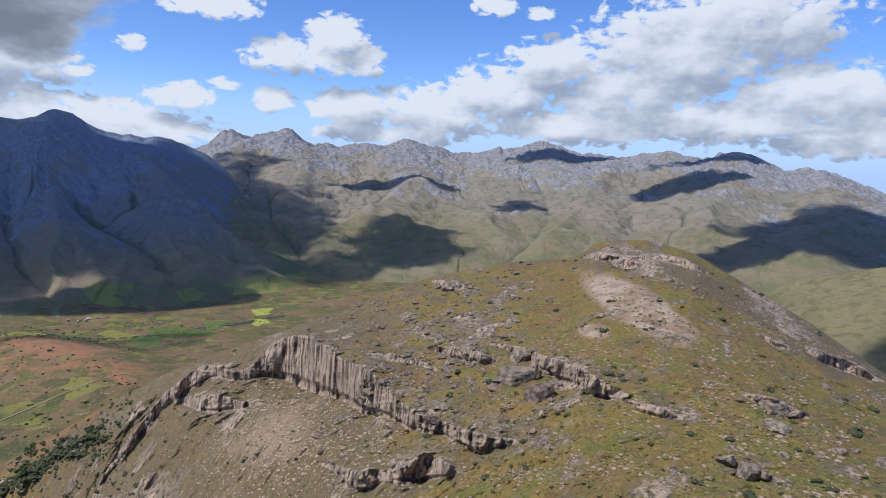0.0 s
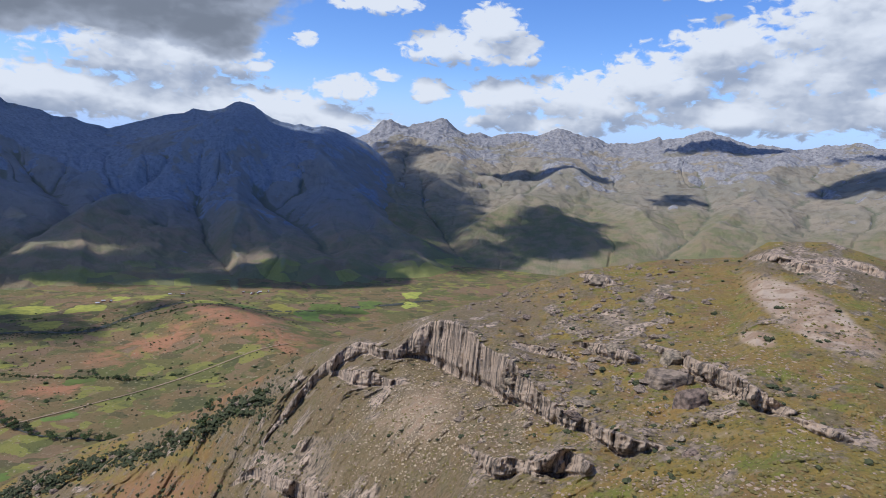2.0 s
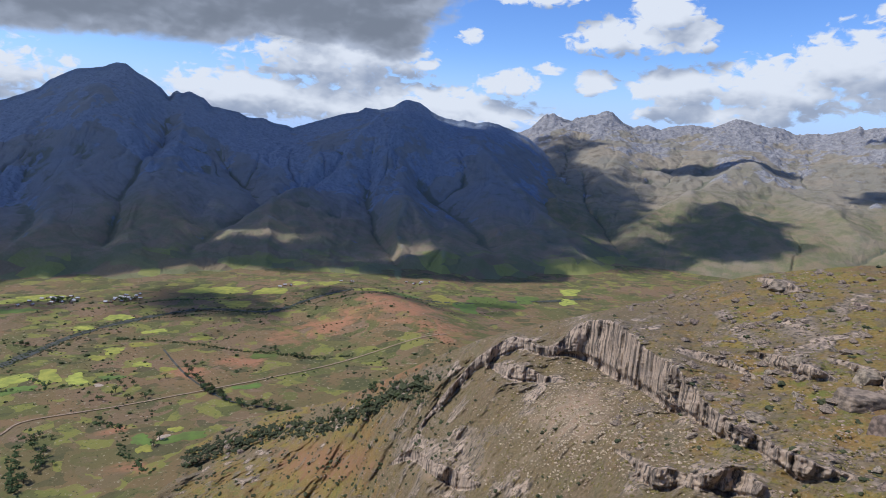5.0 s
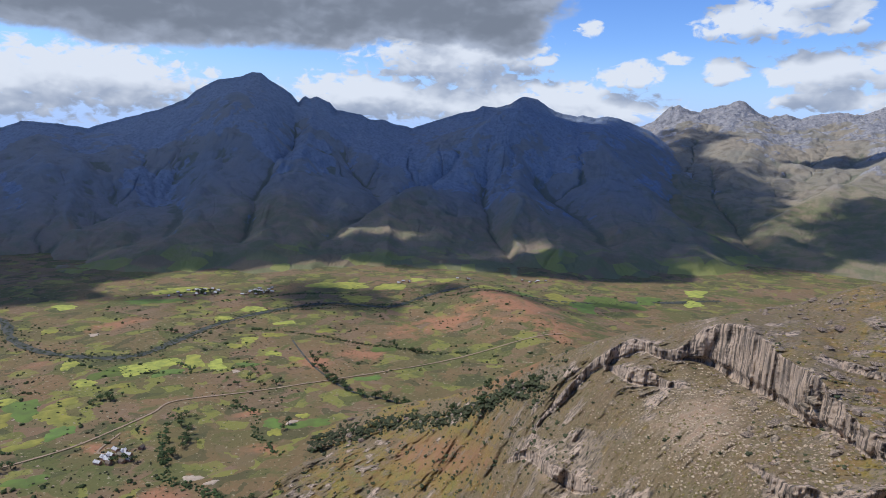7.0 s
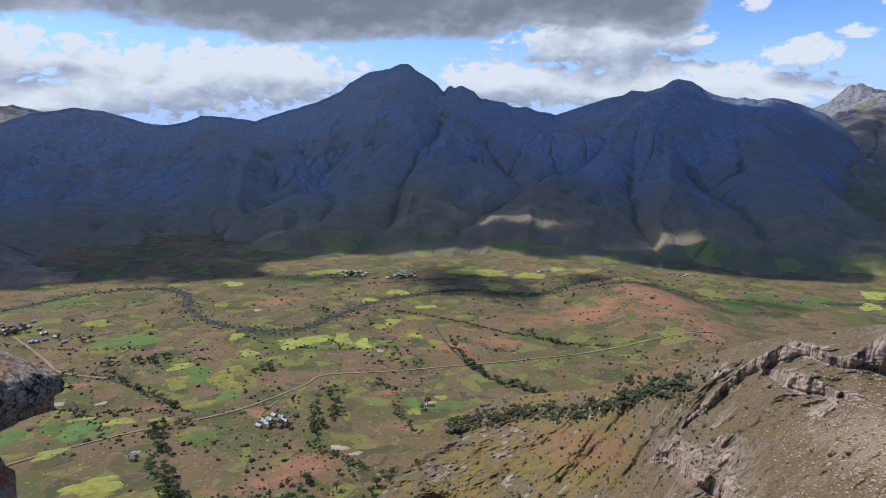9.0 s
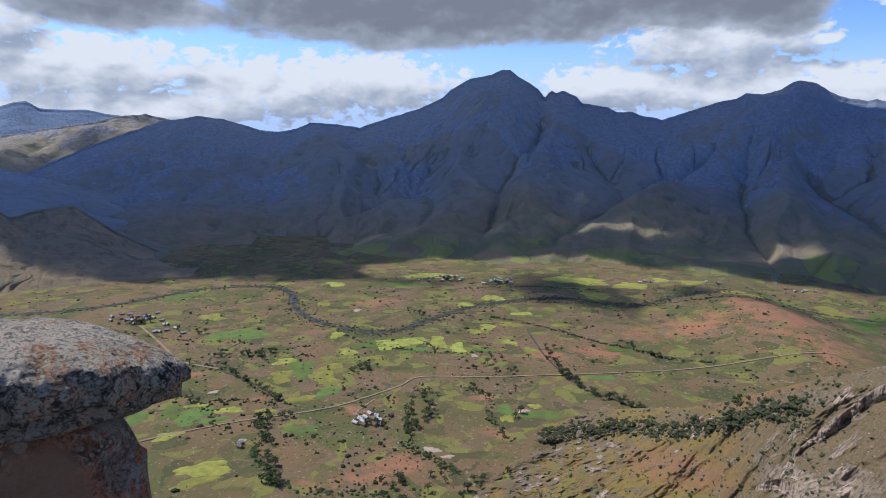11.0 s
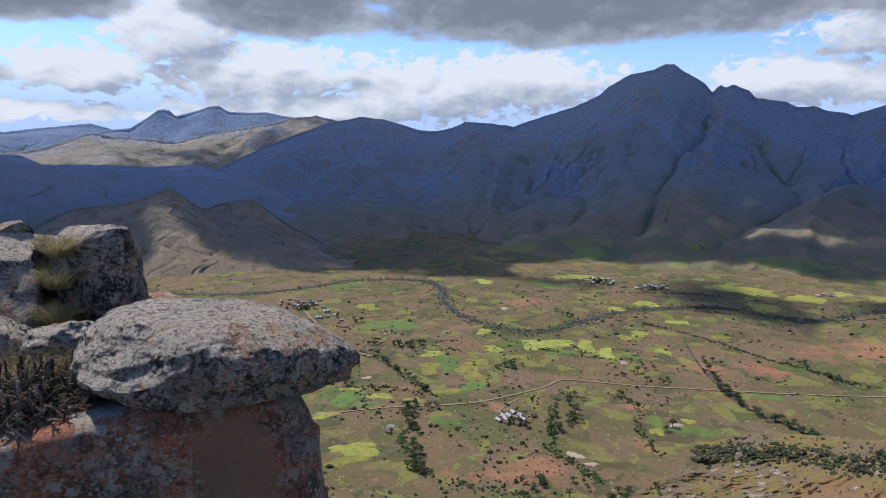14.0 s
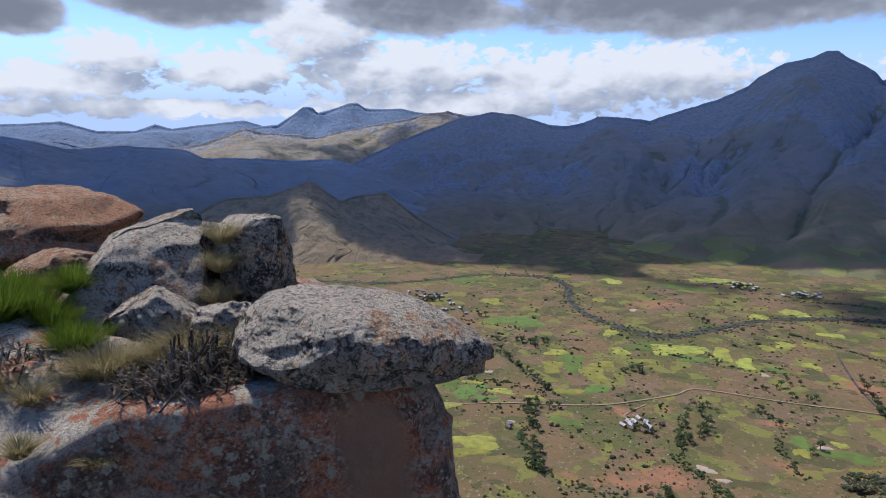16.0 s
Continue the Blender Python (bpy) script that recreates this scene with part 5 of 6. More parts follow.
def tree_kind(seed, height):
    """A tree with a tapered trunk, limbs and a crown of many small clumps of leaves."""
    rng = random.Random(seed)
    root = new("tree")
    bm = bmesh.new()

    def limb(a, b, r0, r1):
        way = (b - a).normalized()
        x = way.orthogonal().normalized()
        y = way.cross(x)
        rings = []
        for p, r in ((a, r0), (b, r1)):
            rings.append([bm.verts.new(p + (x * math.cos(t) + y * math.sin(t)) * r) for t in (0, 1.26, 2.51, 3.77, 5.03)])
        for i in range(5):
            bm.faces.new((rings[0][i], rings[0][(i + 1) % 5], rings[1][(i + 1) % 5], rings[1][i]))

    fork = Vector((0, 0, height * 0.42))
    limb(Vector((0, 0, -0.4)), fork, height * 0.05, height * 0.032)
    tips = []
    for i in range(4):
        t = i * 1.57 + rng.random()
        tip = fork + Vector((math.cos(t) * height * 0.24, math.sin(t) * height * 0.24, height * rng.uniform(0.2, 0.4)))
        limb(fork, tip, height * 0.024, height * 0.01)
        tips.append(tip)
    part("trunk", bm, BARK, root)
    verts, faces = [], []
    for _ in range(46):
        c = rng.choice(tips) + Vector((rng.gauss(0, 0.14), rng.gauss(0, 0.14), rng.gauss(0.02, 0.10))) * height
        v, f = blob(rng, squash=0.7)
        s = height * rng.uniform(0.05, 0.12)
        b = len(verts)
        verts.extend((c.x + s * q[0], c.y + s * q[1], c.z + s * q[2]) for q in v)
        faces.extend(tuple(b + k for k in g) for g in f)
    crown = new("crown", raw_mesh("crown", verts, faces, LEAF))
    crown.parent = root
    return tagged(root, "dark green broadleaf tree in the valley", "tree", "valley trees")


TREES = [tree_kind(41 + i, 6.0) for i in range(4)]
TREE_ROWS = [
    (((81.2, 919), (78.8, 838), (77.0, 801), (75.4, 755)), 22, 2.5),
    (((50.0, 880), (46.9, 788), (43.0, 750)), 20, 3.0),
    (((57.0, 830), (54.0, 870), (48, 905)), 12, 5.0),
    (((84.0, 905), (80.0, 930), (77.5, 925)), 14, 4.0),
    (((77.0, 717), (76.6, 655), (76.7, 611), (75.9, 566)), 34, 5.0),
    (((61.4, 755), (61.6, 700), (61.4, 679), (63.2, 647)), 26, 7.0),
    (((48.9, 839), (46.9, 788), (44.6, 764), (43.0, 750), (41.2, 733)), 24, 6.0),
    (((66.0, 545), (62.0, 530), (57.0, 536), (52.2, 545)), 20, 14.0),
]
placed = 0
rng = random.Random(8)


def plant(az, d, size):
    global placed
    m = Matrix.Translation(on_valley(az, d)) @ pose(0, 0, 0, 0, 0, rng.uniform(0, 360))
    if placed < 4:
        TREES[placed].matrix_world = m
    else:
        t = TREES[placed % 4]
        c = copy_thing(t, m)
        c.scale = (size, size, size * rng.uniform(0.8, 1.1))
    placed += 1


for route, count, spread in TREE_ROWS:
    line = smooth_line([spot(*q) for q in route], 10)
    for _ in range(count):
        p = rng.choice(line) + Vector((rng.gauss(0, spread), rng.gauss(0, spread), 0))
        plant(math.degrees(math.atan2(-p.x, p.y)), math.hypot(p.x, p.y), rng.uniform(0.8, 1.6))
for a, d, n in ((76.4, 934, 4), (67.5, 835, 8), (49.9, 927, 5), (66.4, 672, 4), (53.4, 824, 4), (81.4, 1061, 4), (77.3, 921, 6), (42.7, 969, 4), (40.6, 935, 4), (53.0, 690, 2), (86.6, 1150, 12), (59.5, 1385, 14), (54.5, 1350, 10), (62.2, 1100, 4), (75.0, 700, 3)):
    for _ in range(n):
        plant(a + rng.gauss(0, 0.6), d + rng.gauss(0, 8), rng.uniform(0.9, 1.7))


def valley_spots(count, seed, lo, hi, a0=22.0, a1=104.0, d0=470.0, d1=1480.0):
    rs = np.random.RandomState(seed)
    A, D = rs.uniform(a0, a1, count * 3), d0 * (d1 / d0) ** rs.rand(count * 3)
    x, y = polar(A, D, 0 * A)[:, 0], polar(A, D, 0 * A)[:, 1]
    keep = fbm(x / 90.0, y / 90.0, 3, 171) > 0.47
    keep &= (D > curve(CREST_D, A) + 140) | (A > 58)
    x, y = x[keep][:count], y[keep][:count]
    z = valley_height(x, y)
    S = lo * (hi / lo) ** (rs.rand(len(x)) ** 2)
    return [((x[i], y[i], z[i] + 0.2), S[i]) for i in range(len(x))]


tagged(scatter("valley_shrubs", valley_spots(3200, 26, 0.5, 2.2), SHRUB, 36, 0.85, lumps=3), "dark scattered shrubs on the valley floor", "shrubs", kind="stuff")
tagged(scatter("valley_bushes", valley_spots(900, 27, 1.2, 3.6), LEAF, 39, 0.85, lumps=5, spread=0.6), "dark round bushes dotted over the valley", "bushes", kind="stuff")
tagged(scatter("valley_stones", valley_spots(900, 29, 0.5, 2.2), STONE, 42, 0.3), "pale bare stones and earth heaps in the valley grass", "stones", kind="stuff")
# hedges and overgrown ditches between the plots: bearing, distance; clumps along them
HEDGES = (
    (((81.6, 899), (78.6, 834), (76.5, 779), (74.4, 737)), 90), (((48.3, 1014), (45.4, 978), (42.6, 959), (39.5, 936), (35.7, 937)), 190), (((63.3, 675), (63.0, 610), (60.2, 579), (58.5, 560)), 110),
    (((62.0, 776), (63.0, 722), (63.3, 675)), 80), (((55.5, 1203), (49.0, 1210), (43.4, 1231), (37.0, 1236), (32.4, 1245)), 260), (((55.4, 1088), (52.3, 1059), (48.3, 1014)), 90), (((82.7, 769), (79.1, 767), (75.5, 738)), 70),
    (((63.2, 985), (61.6, 932), (60.5, 904)), 60), (((77.1, 712), (76.7, 667), (77.7, 629), (76.9, 581), (75.9, 558), (71.2, 534), (65.6, 524)), 260), (((57.7, 766), (55.8, 744), (55.5, 690), (54.4, 651), (53.3, 628)), 120),
    (((70, 1010), (66, 930), (60, 890), (55, 900)), 110), (((90, 1150), (84, 1040), (78.0, 990)), 110), (((86, 820), (82.5, 780), (81, 700)), 80), (((58, 1300), (52, 1330), (46, 1330)), 120),
)
for i, (route, count) in enumerate(HEDGES):
    r, clumps = np.random.RandomState(300 + i), []
    for p in (smooth_line([spot(*q) for q in route], 24)[k] for k in r.randint(0, 24 * (len(route) - 1), count)):
        q = p + Vector((r.normal(0, 3.0), r.normal(0, 3.0), 0))
        clumps.append(((q.x, q.y, float(valley_height(np.array(q.x), np.array(q.y))) + 0.3), r.uniform(0.7, 1.3) * (2.3 if r.rand() < 0.15 else 1.2)))
    tagged(scatter("hedge", clumps, LEAF, 340 + i, 0.85, lumps=3), "dark green overgrown hedge along a ditch", "hedge", "valley hedges", kind="stuff")
rs = np.random.RandomState(9)
bank = []
for p in river_line:
    for _ in range(9):
        q = p + Vector((rs.normal(0, 11), rs.normal(0, 11), 0))
        bank.append(((q.x, q.y, float(valley_height(np.array(q.x), np.array(q.y))) + 0.3), rs.uniform(0.8, 2.2)))
tagged(scatter("river_reeds", bank, SHRUB, 37, 0.7, lumps=3), "dark reeds and shrubs along the river", "reeds", kind="stuff")
# the gully at the hill's foot: bearing, elevation along its line
GULLY = np.array(((51.0, -26.6), (48.0, -25.9), (45.0, -25.2), (42.0, -24.7), (38.5, -24.6), (35.0, -23.6), (31.5, -21.9), (28.8, -21.0)))


def in_gully(count, seed, spread):
    r = np.random.RandomState(seed)
    f = r.rand(count) * (len(GULLY) - 1)
    A, E = np.interp(f, np.arange(len(GULLY)), GULLY[:, 0]) + r.normal(0, 0.7, count), np.interp(f, np.arange(len(GULLY)), GULLY[:, 1]) + r.normal(0, spread, count)
    E = np.minimum(E, curve(CREST, A) - 0.25)
    D, Z, *_ = hill_surface(A, E)
    return polar(A, D, Z), r


P, r = in_gully(1300, 51, 0.42)
tagged(scatter("thicket", [(tuple(q), s) for q, s in zip(P, 0.6 * 6.0 ** (r.rand(len(P)) ** 1.8))], SHRUB, 38, 0.85, lumps=4, spread=0.75), "dark green thicket among boulders at the hill's foot", "thicket", kind="stuff")
P, r = in_gully(36, 52, 0.4)
for q in P:
    c = copy_thing(TREES[r.randint(4)], Matrix.Translation(q) @ pose(0, 0, 0, 0, 0, r.uniform(0, 360)))
    c.scale = [r.uniform(0.45, 1.25)] * 3
P, r = in_gully(64, 53, 0.42)
for i, q in enumerate(P):
    ob = new("boulder", BIG_KINDS[i % 3])
    s = 1.5 * 4.0 ** (r.rand() ** 1.6)
    ob.matrix_world = Matrix.Translation(q) @ pose(0, 0, 0, 0, 0, 37 * i) @ Matrix.Diagonal((s, s, s * 0.6, 1))
    tagged(ob, "grey boulder in the dark thicket", "boulder", "boulders in the thicket")


def house_kind(w, l, h, roof_mat, label):
    root = new("house")
    bm = bmesh.new()
    bmesh.ops.create_cube(bm, size=1.0, matrix=Matrix.Translation((0, 0, h / 2 - 0.2)) @ Matrix.Diagonal((w, l, h + 0.4, 1)))
    for s in (-1, 1):
        a, b, c = bm.verts.new((-w / 2, s * l / 2, h)), bm.verts.new((w / 2, s * l / 2, h)), bm.verts.new((0, s * l / 2, h + w * 0.36))
        bm.faces.new((a, b, c))
    part("wall", bm, MUD, root)
    bm = bmesh.new()
    o, t = 0.35, 0.15
    rows = []
    for y in (-l / 2 - o, l / 2 + o):
        rows.append([bm.verts.new((x, y, z)) for x, z in ((-w / 2 - o, h - 0.25), (0, h + w * 0.40), (w / 2 + o, h - 0.25), (w / 2 + o, h - 0.25 + t), (0, h + w * 0.40 + t), (-w / 2 - o, h - 0.25 + t))])
    for i in range(6):
        bm.faces.new((rows[0][i], rows[0][(i + 1) % 6], rows[1][(i + 1) % 6], rows[1][i]))
    for r in rows:
        bm.faces.new(r)
    part("roof", bm, roof_mat, root)
    bm = bmesh.new()
    bmesh.ops.create_cube(bm, size=1.0, matrix=Matrix.Translation((w / 2 + 0.03, 0, 0.95)) @ Matrix.Diagonal((0.08, 0.9, 1.9, 1)))
    part("door", bm, WOOD, root)
    return tagged(root, label, "house", "village houses")


HOUSES = [house_kind(4.2, 6.0, 2.7, TIN, "mud-walled house with a pale tin roof"), house_kind(4.2, 5.5, 2.6, THATCH, "mud-walled house with a brown thatched roof"), house_kind(4.2, 7.5, 2.6, TIN, "long mud-walled house with a pale tin roof")]
built = 0
for a, d, n, sa, sd in ((66.9, 682, 15, 0.75, 12), (86.6, 1175, 22, 1.0, 26), (84.5, 1096, 9, 0.8, 14), (59.5, 1398, 26, 1.1, 22), (54.5, 1363, 18, 0.8, 16), (78.7, 640, 2, 0.2, 5), (42.0, 1400, 3, 0.5, 10), (30.0, 1512, 6, 0.7, 8), (36.5, 1440, 3, 0.3, 6)):
    for _ in range(n):
        m = Matrix.Translation(on_valley(a + rng.gauss(0, sa), d + rng.gauss(0, sd))) @ pose(0, 0, 0, 0, 0, rng.choice((0, 90)) + rng.gauss(20, 8))
        if built < 3:
            HOUSES[built].matrix_world = m
        else:
            copy_thing(HOUSES[rng.choice((0, 0, 1, 2, 2))], m)
        built += 1


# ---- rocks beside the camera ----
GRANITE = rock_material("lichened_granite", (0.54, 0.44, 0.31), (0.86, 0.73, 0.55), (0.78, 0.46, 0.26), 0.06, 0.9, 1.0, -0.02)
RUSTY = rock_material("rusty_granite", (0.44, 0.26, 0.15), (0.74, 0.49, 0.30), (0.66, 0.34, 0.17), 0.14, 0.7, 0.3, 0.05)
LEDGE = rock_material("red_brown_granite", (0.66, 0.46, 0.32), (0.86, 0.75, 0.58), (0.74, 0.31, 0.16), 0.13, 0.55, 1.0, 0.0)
EYE_END = Vector((-0.379, -0.349, EYE))


def beside(az, d, z):
    """A place seen from the camera's last stand."""
    return EYE_END + spot(az, d, z)


def near_rock(az, d, z, size, seed, mat, label, turn=0.0, lean=(0, 0), name="boulder", **how):
    ob = new(name, rock_mesh(name, size, seed, mat, how.pop("level", 6), **how))
    ob.matrix_world = Matrix.Translation(beside(az, d, z)) @ pose(0, 0, 0, lean[0], lean[1], az + turn)
    return tagged(ob, label, "rock", "rocks beside the path")


def cap_shape(q):
    t = q.x / 0.88
    k = 1 - 0.55 * max(t, 0) ** 2
    if q.z < 0 and t < 0.0:
        q = Vector((q.x, q.y, q.z * (1 + 0.45 * max(t, -0.8))))
    return Vector((q.x, q.y * k, q.z * k - 0.09 * t - 0.07 * max(t, 0) ** 2 + 0.02))


def wedge_shape(q):
    """A boulder with a long bevelled back that falls to one side."""
    top = 0.50 - 0.34 * (0.38 - q.x) if q.x > -0.30 else 0.27 - 1.35 * (-0.30 - q.x)
    if q.x > 0.38:
        top = 0.50 - 0.15 * (q.x - 0.38)
    z = q.z if q.z < top else top + 0.12 * (q.z - top)
    bevel = max(0.0, z + 0.40) * 0.85
    if q.x > 0.40:
        q.x = 0.40 + 0.15 * (q.x - 0.40)
    return Vector((q.x, min(q.y + bevel, max(q.y, 0.25)) if q.y < 0.25 else q.y, z))


def tent_shape(q):
    top = 0.34 - (0.55 * (-0.02 - q.x) if q.x < -0.02 else 0.72 * (q.x + 0.02))
    return Vector((q.x, q.y + (0.5 * max(0.0, q.z + 0.1) if q.y < 0 else 0.0), q.z if q.z < top else top + 0.1 * (q.z - top)))


def dome_shape(q):
    """Undercut at its foot, with worn horizontal partings above."""
    k = 1.0 if q.z > 0.02 else 1.0 - 0.22 * min(1.0, (0.02 - q.z) / 0.12)
    part_line = 0.055 * math.sin(q.z * 21 + 1.3 * noise.noise(q * 1.4)) * (1 if q.z > 0.05 else 0)
    return Vector((q.x * (0.5 + 0.5 * k) + (part_line if q.x > 0 else -part_line), q.y * k + (-part_line if q.y < 0 else part_line), q.z))


corner, left = beside(85.6, 3.74, -1.58), beside(122.4, 3.98, -1.58)
along = (corner - left).normalized()
away = Vector((-along.y, along.x, 0))
mid = corner - along * 4.0 + away * 3.6
bm = bmesh.new()
bmesh.ops.create_cube(bm, size=2.0)
bmesh.ops.subdivide_edges(bm, edges=bm.edges[:], cuts=70, use_grid_fill=True)
for v in bm.verts:
    p = v.co / (abs(v.co.x) ** 34 + abs(v.co.y) ** 34 + abs(v.co.z) ** 34) ** (1 / 34)
    q = Vector((p.x * 4.0, p.y * 3.6, p.z * 3.8))
    q += p * (0.16 * noise.fractal(q * 0.7, 1.0, 2.0, 3) + 0.05 * noise.fractal(q * 3.5, 0.8, 2.0, 4))
    q.y += 0.10 * max(0.0, noise.noise(Vector((q.x * 1.7, 0.0, q.z * 0.25))))
    if q.x > 1.0:
        q.x -= max(0.0, q.y + 2.2) * 0.45 * min(1.0, (q.x - 1.0) / 2.0)
    if q.z < 3.7:
        q.x += (3.7 - q.z) * 0.16 * (1 if q.x > 2 else 0)
    if q.y < -2.6:
        slant = min(1.0, max(0.0, (2.05 - q.x) / 0.5))
        out = min(1.0, max(0.0, (-2.9 - q.y) / 0.7))
        q.y -= 0.32 * slant * out
        if q.z > 3.4:
            q.z -= 0.09 * slant * out * out
    v.co = q
for f in bm.faces:
    f.smooth = True
me = bpy.data.meshes.new("rock_ledge")
bm.to_mesh(me)
bm.free()
me.materials.append(LEDGE)
me.attributes.new("scar", "FLOAT", "POINT").data.foreach_set("value", [1.0 if v.co.y < -3.0 and 3.33 < v.co.x - 0.16 * (3.7 - v.co.z) < 3.72 and v.co.z < 3.72 else 0.0 for v in me.vertices])
ledge = new("rock_ledge", me)
ledge.matrix_world = Matrix(((along.x, away.x, 0, mid.x), (along.y, away.y, 0, mid.y), (0, 0, 1, EYE - 1.58 - 3.8), (0, 0, 0, 1)))
tagged(ledge, "red-brown granite ledge with pale lichen on its edge", "rock", kind="structure")
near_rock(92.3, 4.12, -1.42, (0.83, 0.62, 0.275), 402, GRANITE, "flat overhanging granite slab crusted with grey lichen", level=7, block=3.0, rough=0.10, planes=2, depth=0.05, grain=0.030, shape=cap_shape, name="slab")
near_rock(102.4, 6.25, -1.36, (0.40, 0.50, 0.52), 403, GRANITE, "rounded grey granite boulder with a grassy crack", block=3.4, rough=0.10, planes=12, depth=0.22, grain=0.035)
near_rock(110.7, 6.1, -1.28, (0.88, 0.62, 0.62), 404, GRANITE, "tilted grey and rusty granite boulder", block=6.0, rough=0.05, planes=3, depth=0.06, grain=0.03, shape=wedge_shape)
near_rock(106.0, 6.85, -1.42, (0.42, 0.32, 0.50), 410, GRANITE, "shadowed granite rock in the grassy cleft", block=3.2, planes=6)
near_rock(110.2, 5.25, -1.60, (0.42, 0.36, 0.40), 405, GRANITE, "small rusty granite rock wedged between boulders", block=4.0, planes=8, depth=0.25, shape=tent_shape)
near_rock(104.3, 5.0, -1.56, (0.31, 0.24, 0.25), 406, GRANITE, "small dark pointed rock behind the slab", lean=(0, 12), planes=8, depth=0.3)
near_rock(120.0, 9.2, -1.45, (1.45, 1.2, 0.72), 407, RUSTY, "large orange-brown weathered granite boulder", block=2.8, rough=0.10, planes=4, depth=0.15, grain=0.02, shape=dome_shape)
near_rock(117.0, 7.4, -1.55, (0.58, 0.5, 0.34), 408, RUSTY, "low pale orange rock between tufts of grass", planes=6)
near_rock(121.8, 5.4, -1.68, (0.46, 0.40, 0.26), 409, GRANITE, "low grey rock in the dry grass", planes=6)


# ---- grass and dead plants on the ledge ----
def blade_material(name, root, tip):
    m, k, p = material(name)
    r = k.node("ShaderNodeNewGeometry").outputs["Random Per Island"]
    n = k.noise(p, 9.0, 3)
    c = k.mix(k.step(k.math("ADD", k.math("MULTIPLY", r, 0.7), k.math("MULTIPLY", n, 0.3)), 0.2, 0.8), root, tip)
    d, t, x = k.node("ShaderNodeBsdfDiffuse"), k.node("ShaderNodeBsdfTranslucent"), k.node("ShaderNodeMixShader")
    x.inputs[0].default_value = 0.4
    for i, b in enumerate((d, t)):
        k.put(b.inputs[0], c)
        k.put(x.inputs[1 + i], b.outputs[0])
    k.put(k.node("ShaderNodeOutputMaterial").inputs[0], x.outputs[0])
    return m


FRESH, DRY, DEAD = blade_material("fresh_grass", (0.06, 0.10, 0.012), (0.20, 0.27, 0.03)), blade_material("dry_grass", (0.22, 0.18, 0.07), (0.40, 0.34, 0.18)), blade_material("dead_stalks", (0.08, 0.066, 0.05), (0.33, 0.28, 0.21))


def tuft(az, d, z, size, mat, count, seed, label, droop=0.5, width=0.006, spray=1.15):
    rng = random.Random(seed)
    verts, faces = [], []
    for _ in range(count):
        t, lean = rng.uniform(0, 6.28), rng.uniform(0.0, spray)
        r0 = size * 0.28 * math.sqrt(rng.random())
        base = Vector((r0 * math.cos(t), r0 * math.sin(t), 0))
        out = Vector((math.cos(t + rng.gauss(0, 0.5)), math.sin(t + rng.gauss(0, 0.5)), 0))
        side = Vector((-out.y, out.x, 0)) * width * rng.uniform(0.7, 1.4)
        h = size * rng.uniform(0.6, 1.0) * 1.15 / math.sqrt(1 + lean * lean)
        b = len(verts)
        for s in (0, 0.4, 0.75, 1.0):
            c = base + out * h * (lean * s + droop * s * s * 0.5) + Vector((0, 0, h * (s - droop * 0.35 * s * s * s)))
            verts += [tuple(c - side * (1 - s * 0.9)), tuple(c + side * (1 - s * 0.9))]
        faces += [(b + 2 * i, b + 2 * i + 1, b + 2 * i + 3, b + 2 * i + 2) for i in range(3)]
    ob = new("grass_tuft", raw_mesh("grass_tuft", verts, faces, mat))
    ob.location = beside(az, d, z)
    return tagged(ob, label, "grass", "tufts on the ledge")


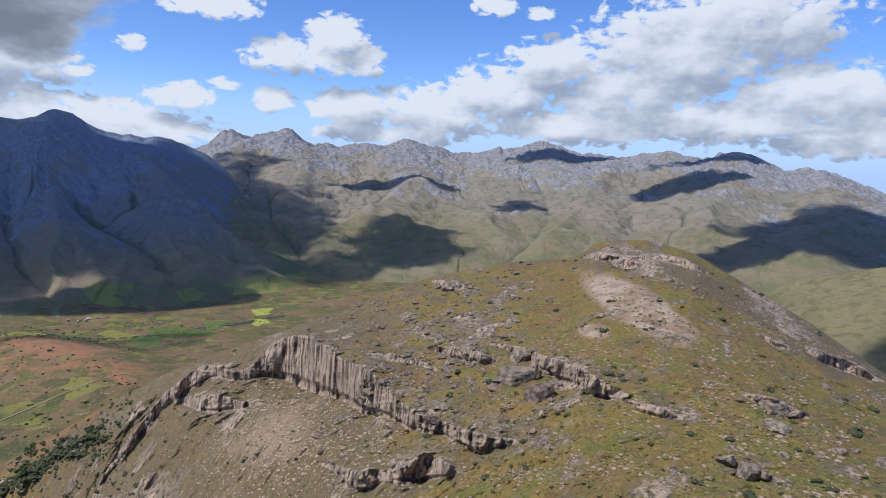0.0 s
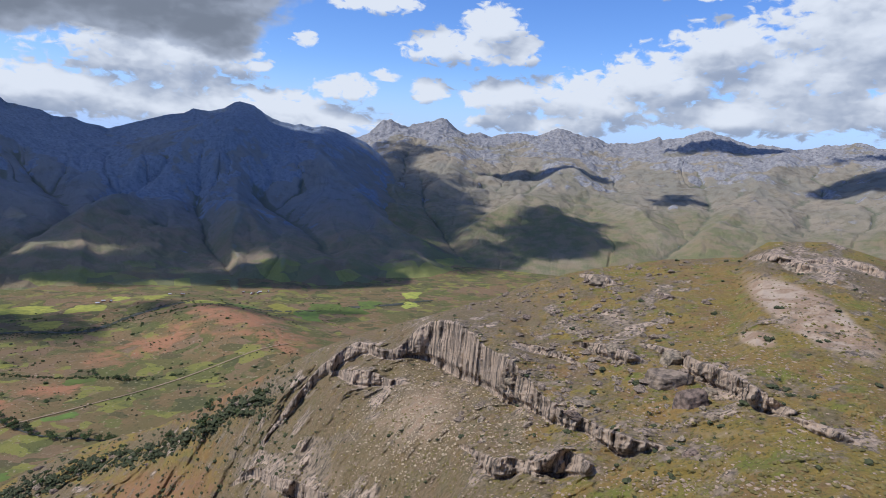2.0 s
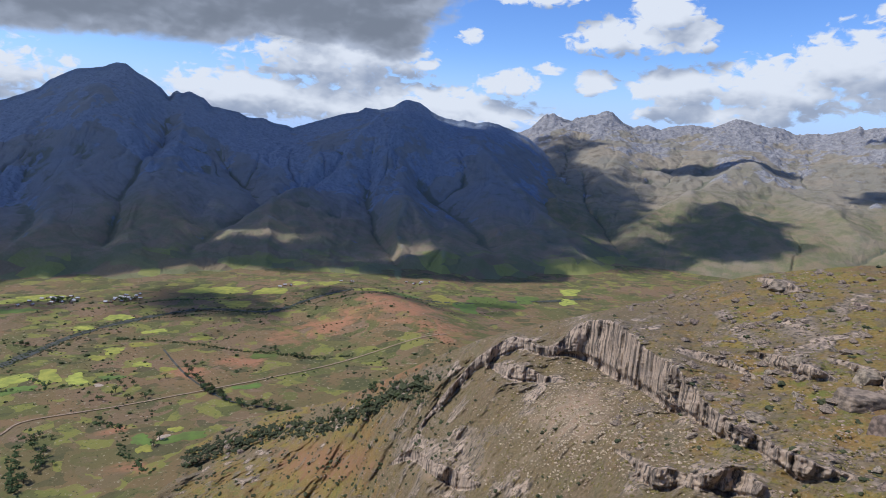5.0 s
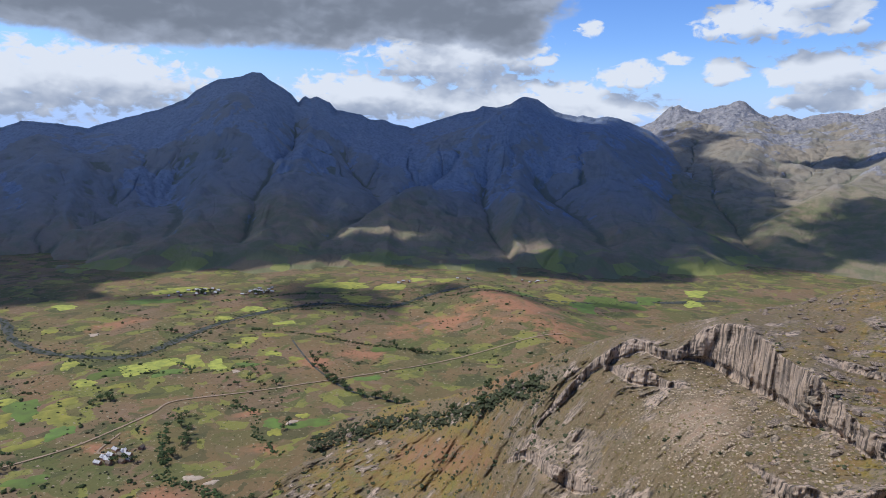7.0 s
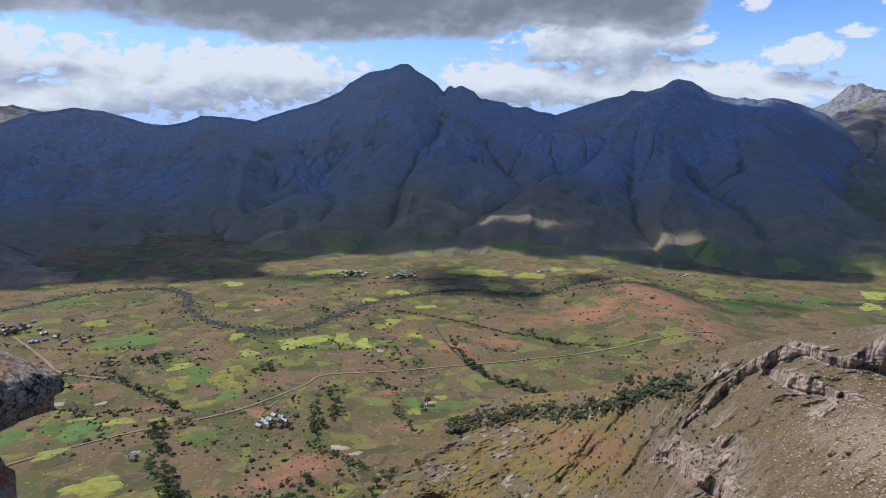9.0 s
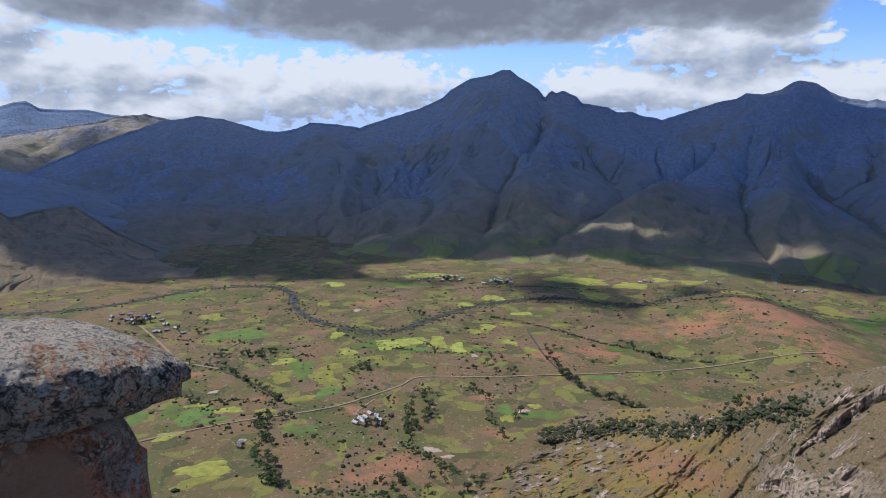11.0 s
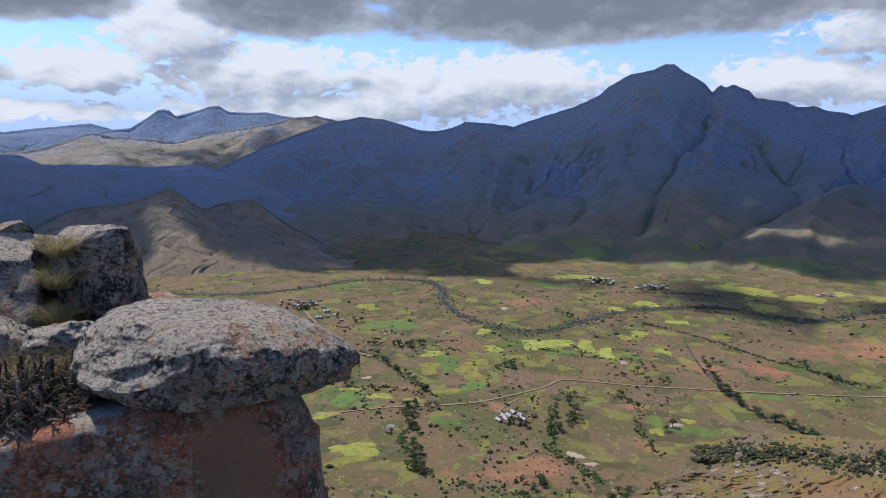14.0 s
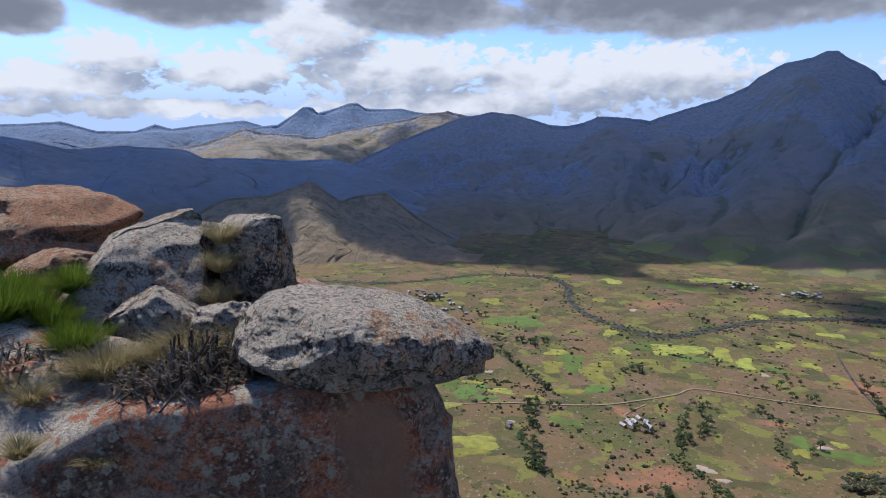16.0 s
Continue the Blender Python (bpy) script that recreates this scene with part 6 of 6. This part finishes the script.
G, Y = "fresh green tuft of wiry grass between rocks", "dry yellow tuft of grass on the ledge"
for i, (a, d, z, s) in enumerate(((116.3, 6.0, -1.36, 0.36), (119.2, 5.7, -1.50, 0.42), (121.6, 5.6, -1.42, 0.46), (120.2, 6.2, -1.42, 0.40), (116.8, 5.0, -1.58, 0.36), (118.0, 5.5, -1.52, 0.30))):
    tuft(a, d, z, s * 0.72, FRESH, 2200, 500 + i, G, 0.10, 0.0024, 1.7)
for i, (a, d, z, s) in enumerate(((114.6, 4.55, -1.64, 0.30), (116.0, 4.6, -1.64, 0.24), (113.2, 4.65, -1.64, 0.22), (118.6, 4.7, -1.66, 0.24), (120.2, 4.4, -1.66, 0.16), (122.3, 4.7, -1.66, 0.26), (103.2, 4.62, -1.64, 0.36), (102.2, 4.5, -1.64, 0.28), (101.0, 4.3, -1.62, 0.16), (99.2, 4.05, -1.62, 0.11),
                               (104.9, 5.95, -1.02, 0.26), (105.1, 5.75, -1.24, 0.24), (105.3, 5.6, -1.5, 0.24), (106.3, 4.8, -1.64, 0.32), (108.4, 4.75, -1.64, 0.34), (110.6, 4.6, -1.64, 0.22), (112.0, 4.7, -1.64, 0.2), (121.4, 3.95, -1.78, 0.14), (116.2, 3.86, -1.9, 0.11))):
    tuft(a, d, z, s, DRY, 420, 520 + i, Y, 0.8, 0.003)


def dead_stalks(places):
    rng = random.Random(560)
    bm = bmesh.new()
    for az, d, size in places:
        o = beside(az, d, -1.62)
        for _ in range(26):
            base = o + Vector((rng.gauss(0, 0.09), rng.gauss(0, 0.07), 0))
            tip = base + Vector((rng.gauss(0, 0.07), rng.gauss(0, 0.07), size * rng.uniform(0.35, 1.0)))
            r = rng.uniform(0.006, 0.013)
            lo = [bm.verts.new(base + Vector((r * math.cos(a), r * math.sin(a), 0))) for a in (0, 1.57, 3.14, 4.71)]
            hi = [bm.verts.new(tip + Vector((0.7 * r * math.cos(a), 0.7 * r * math.sin(a), 0))) for a in (0, 1.57, 3.14, 4.71)]
            for i in range(4):
                bm.faces.new((lo[i], lo[(i + 1) % 4], hi[(i + 1) % 4], hi[i]))
            bm.faces.new(hi)
            for _ in range(16):
                p = base.lerp(tip, rng.uniform(0.2, 1.0))
                q = p + Vector((rng.gauss(0, 0.035), rng.gauss(0, 0.035), rng.gauss(0.01, 0.02)))
                w = Vector((0.004, 0.003, 0.004))
                bm.faces.new((bm.verts.new(p - w), bm.verts.new(p + w), bm.verts.new(q)))
    me = bpy.data.meshes.new("dead_stalks")
    bm.to_mesh(me)
    bm.free()
    me.materials.append(DEAD)
    return tagged(new("dead_stalks", me), "dead dark stubby plant stalks on the ledge", "plant", kind="stuff")


dead_stalks(((104.0, 4.2, 0.22), (105.6, 4.12, 0.25), (107.2, 4.08, 0.24), (108.8, 4.08, 0.24), (110.2, 4.06, 0.19), (106.4, 4.4, 0.27), (108.0, 4.35, 0.26), (109.4, 4.3, 0.22), (102.6, 4.2, 0.18), (111.5, 4.15, 0.15), (112.8, 4.2, 0.12), (105.0, 4.0, 0.14), (107.0, 3.98, 0.13), (119.0, 4.8, 0.2), (121.6, 4.8, 0.22), (120.4, 4.9, 0.2)))
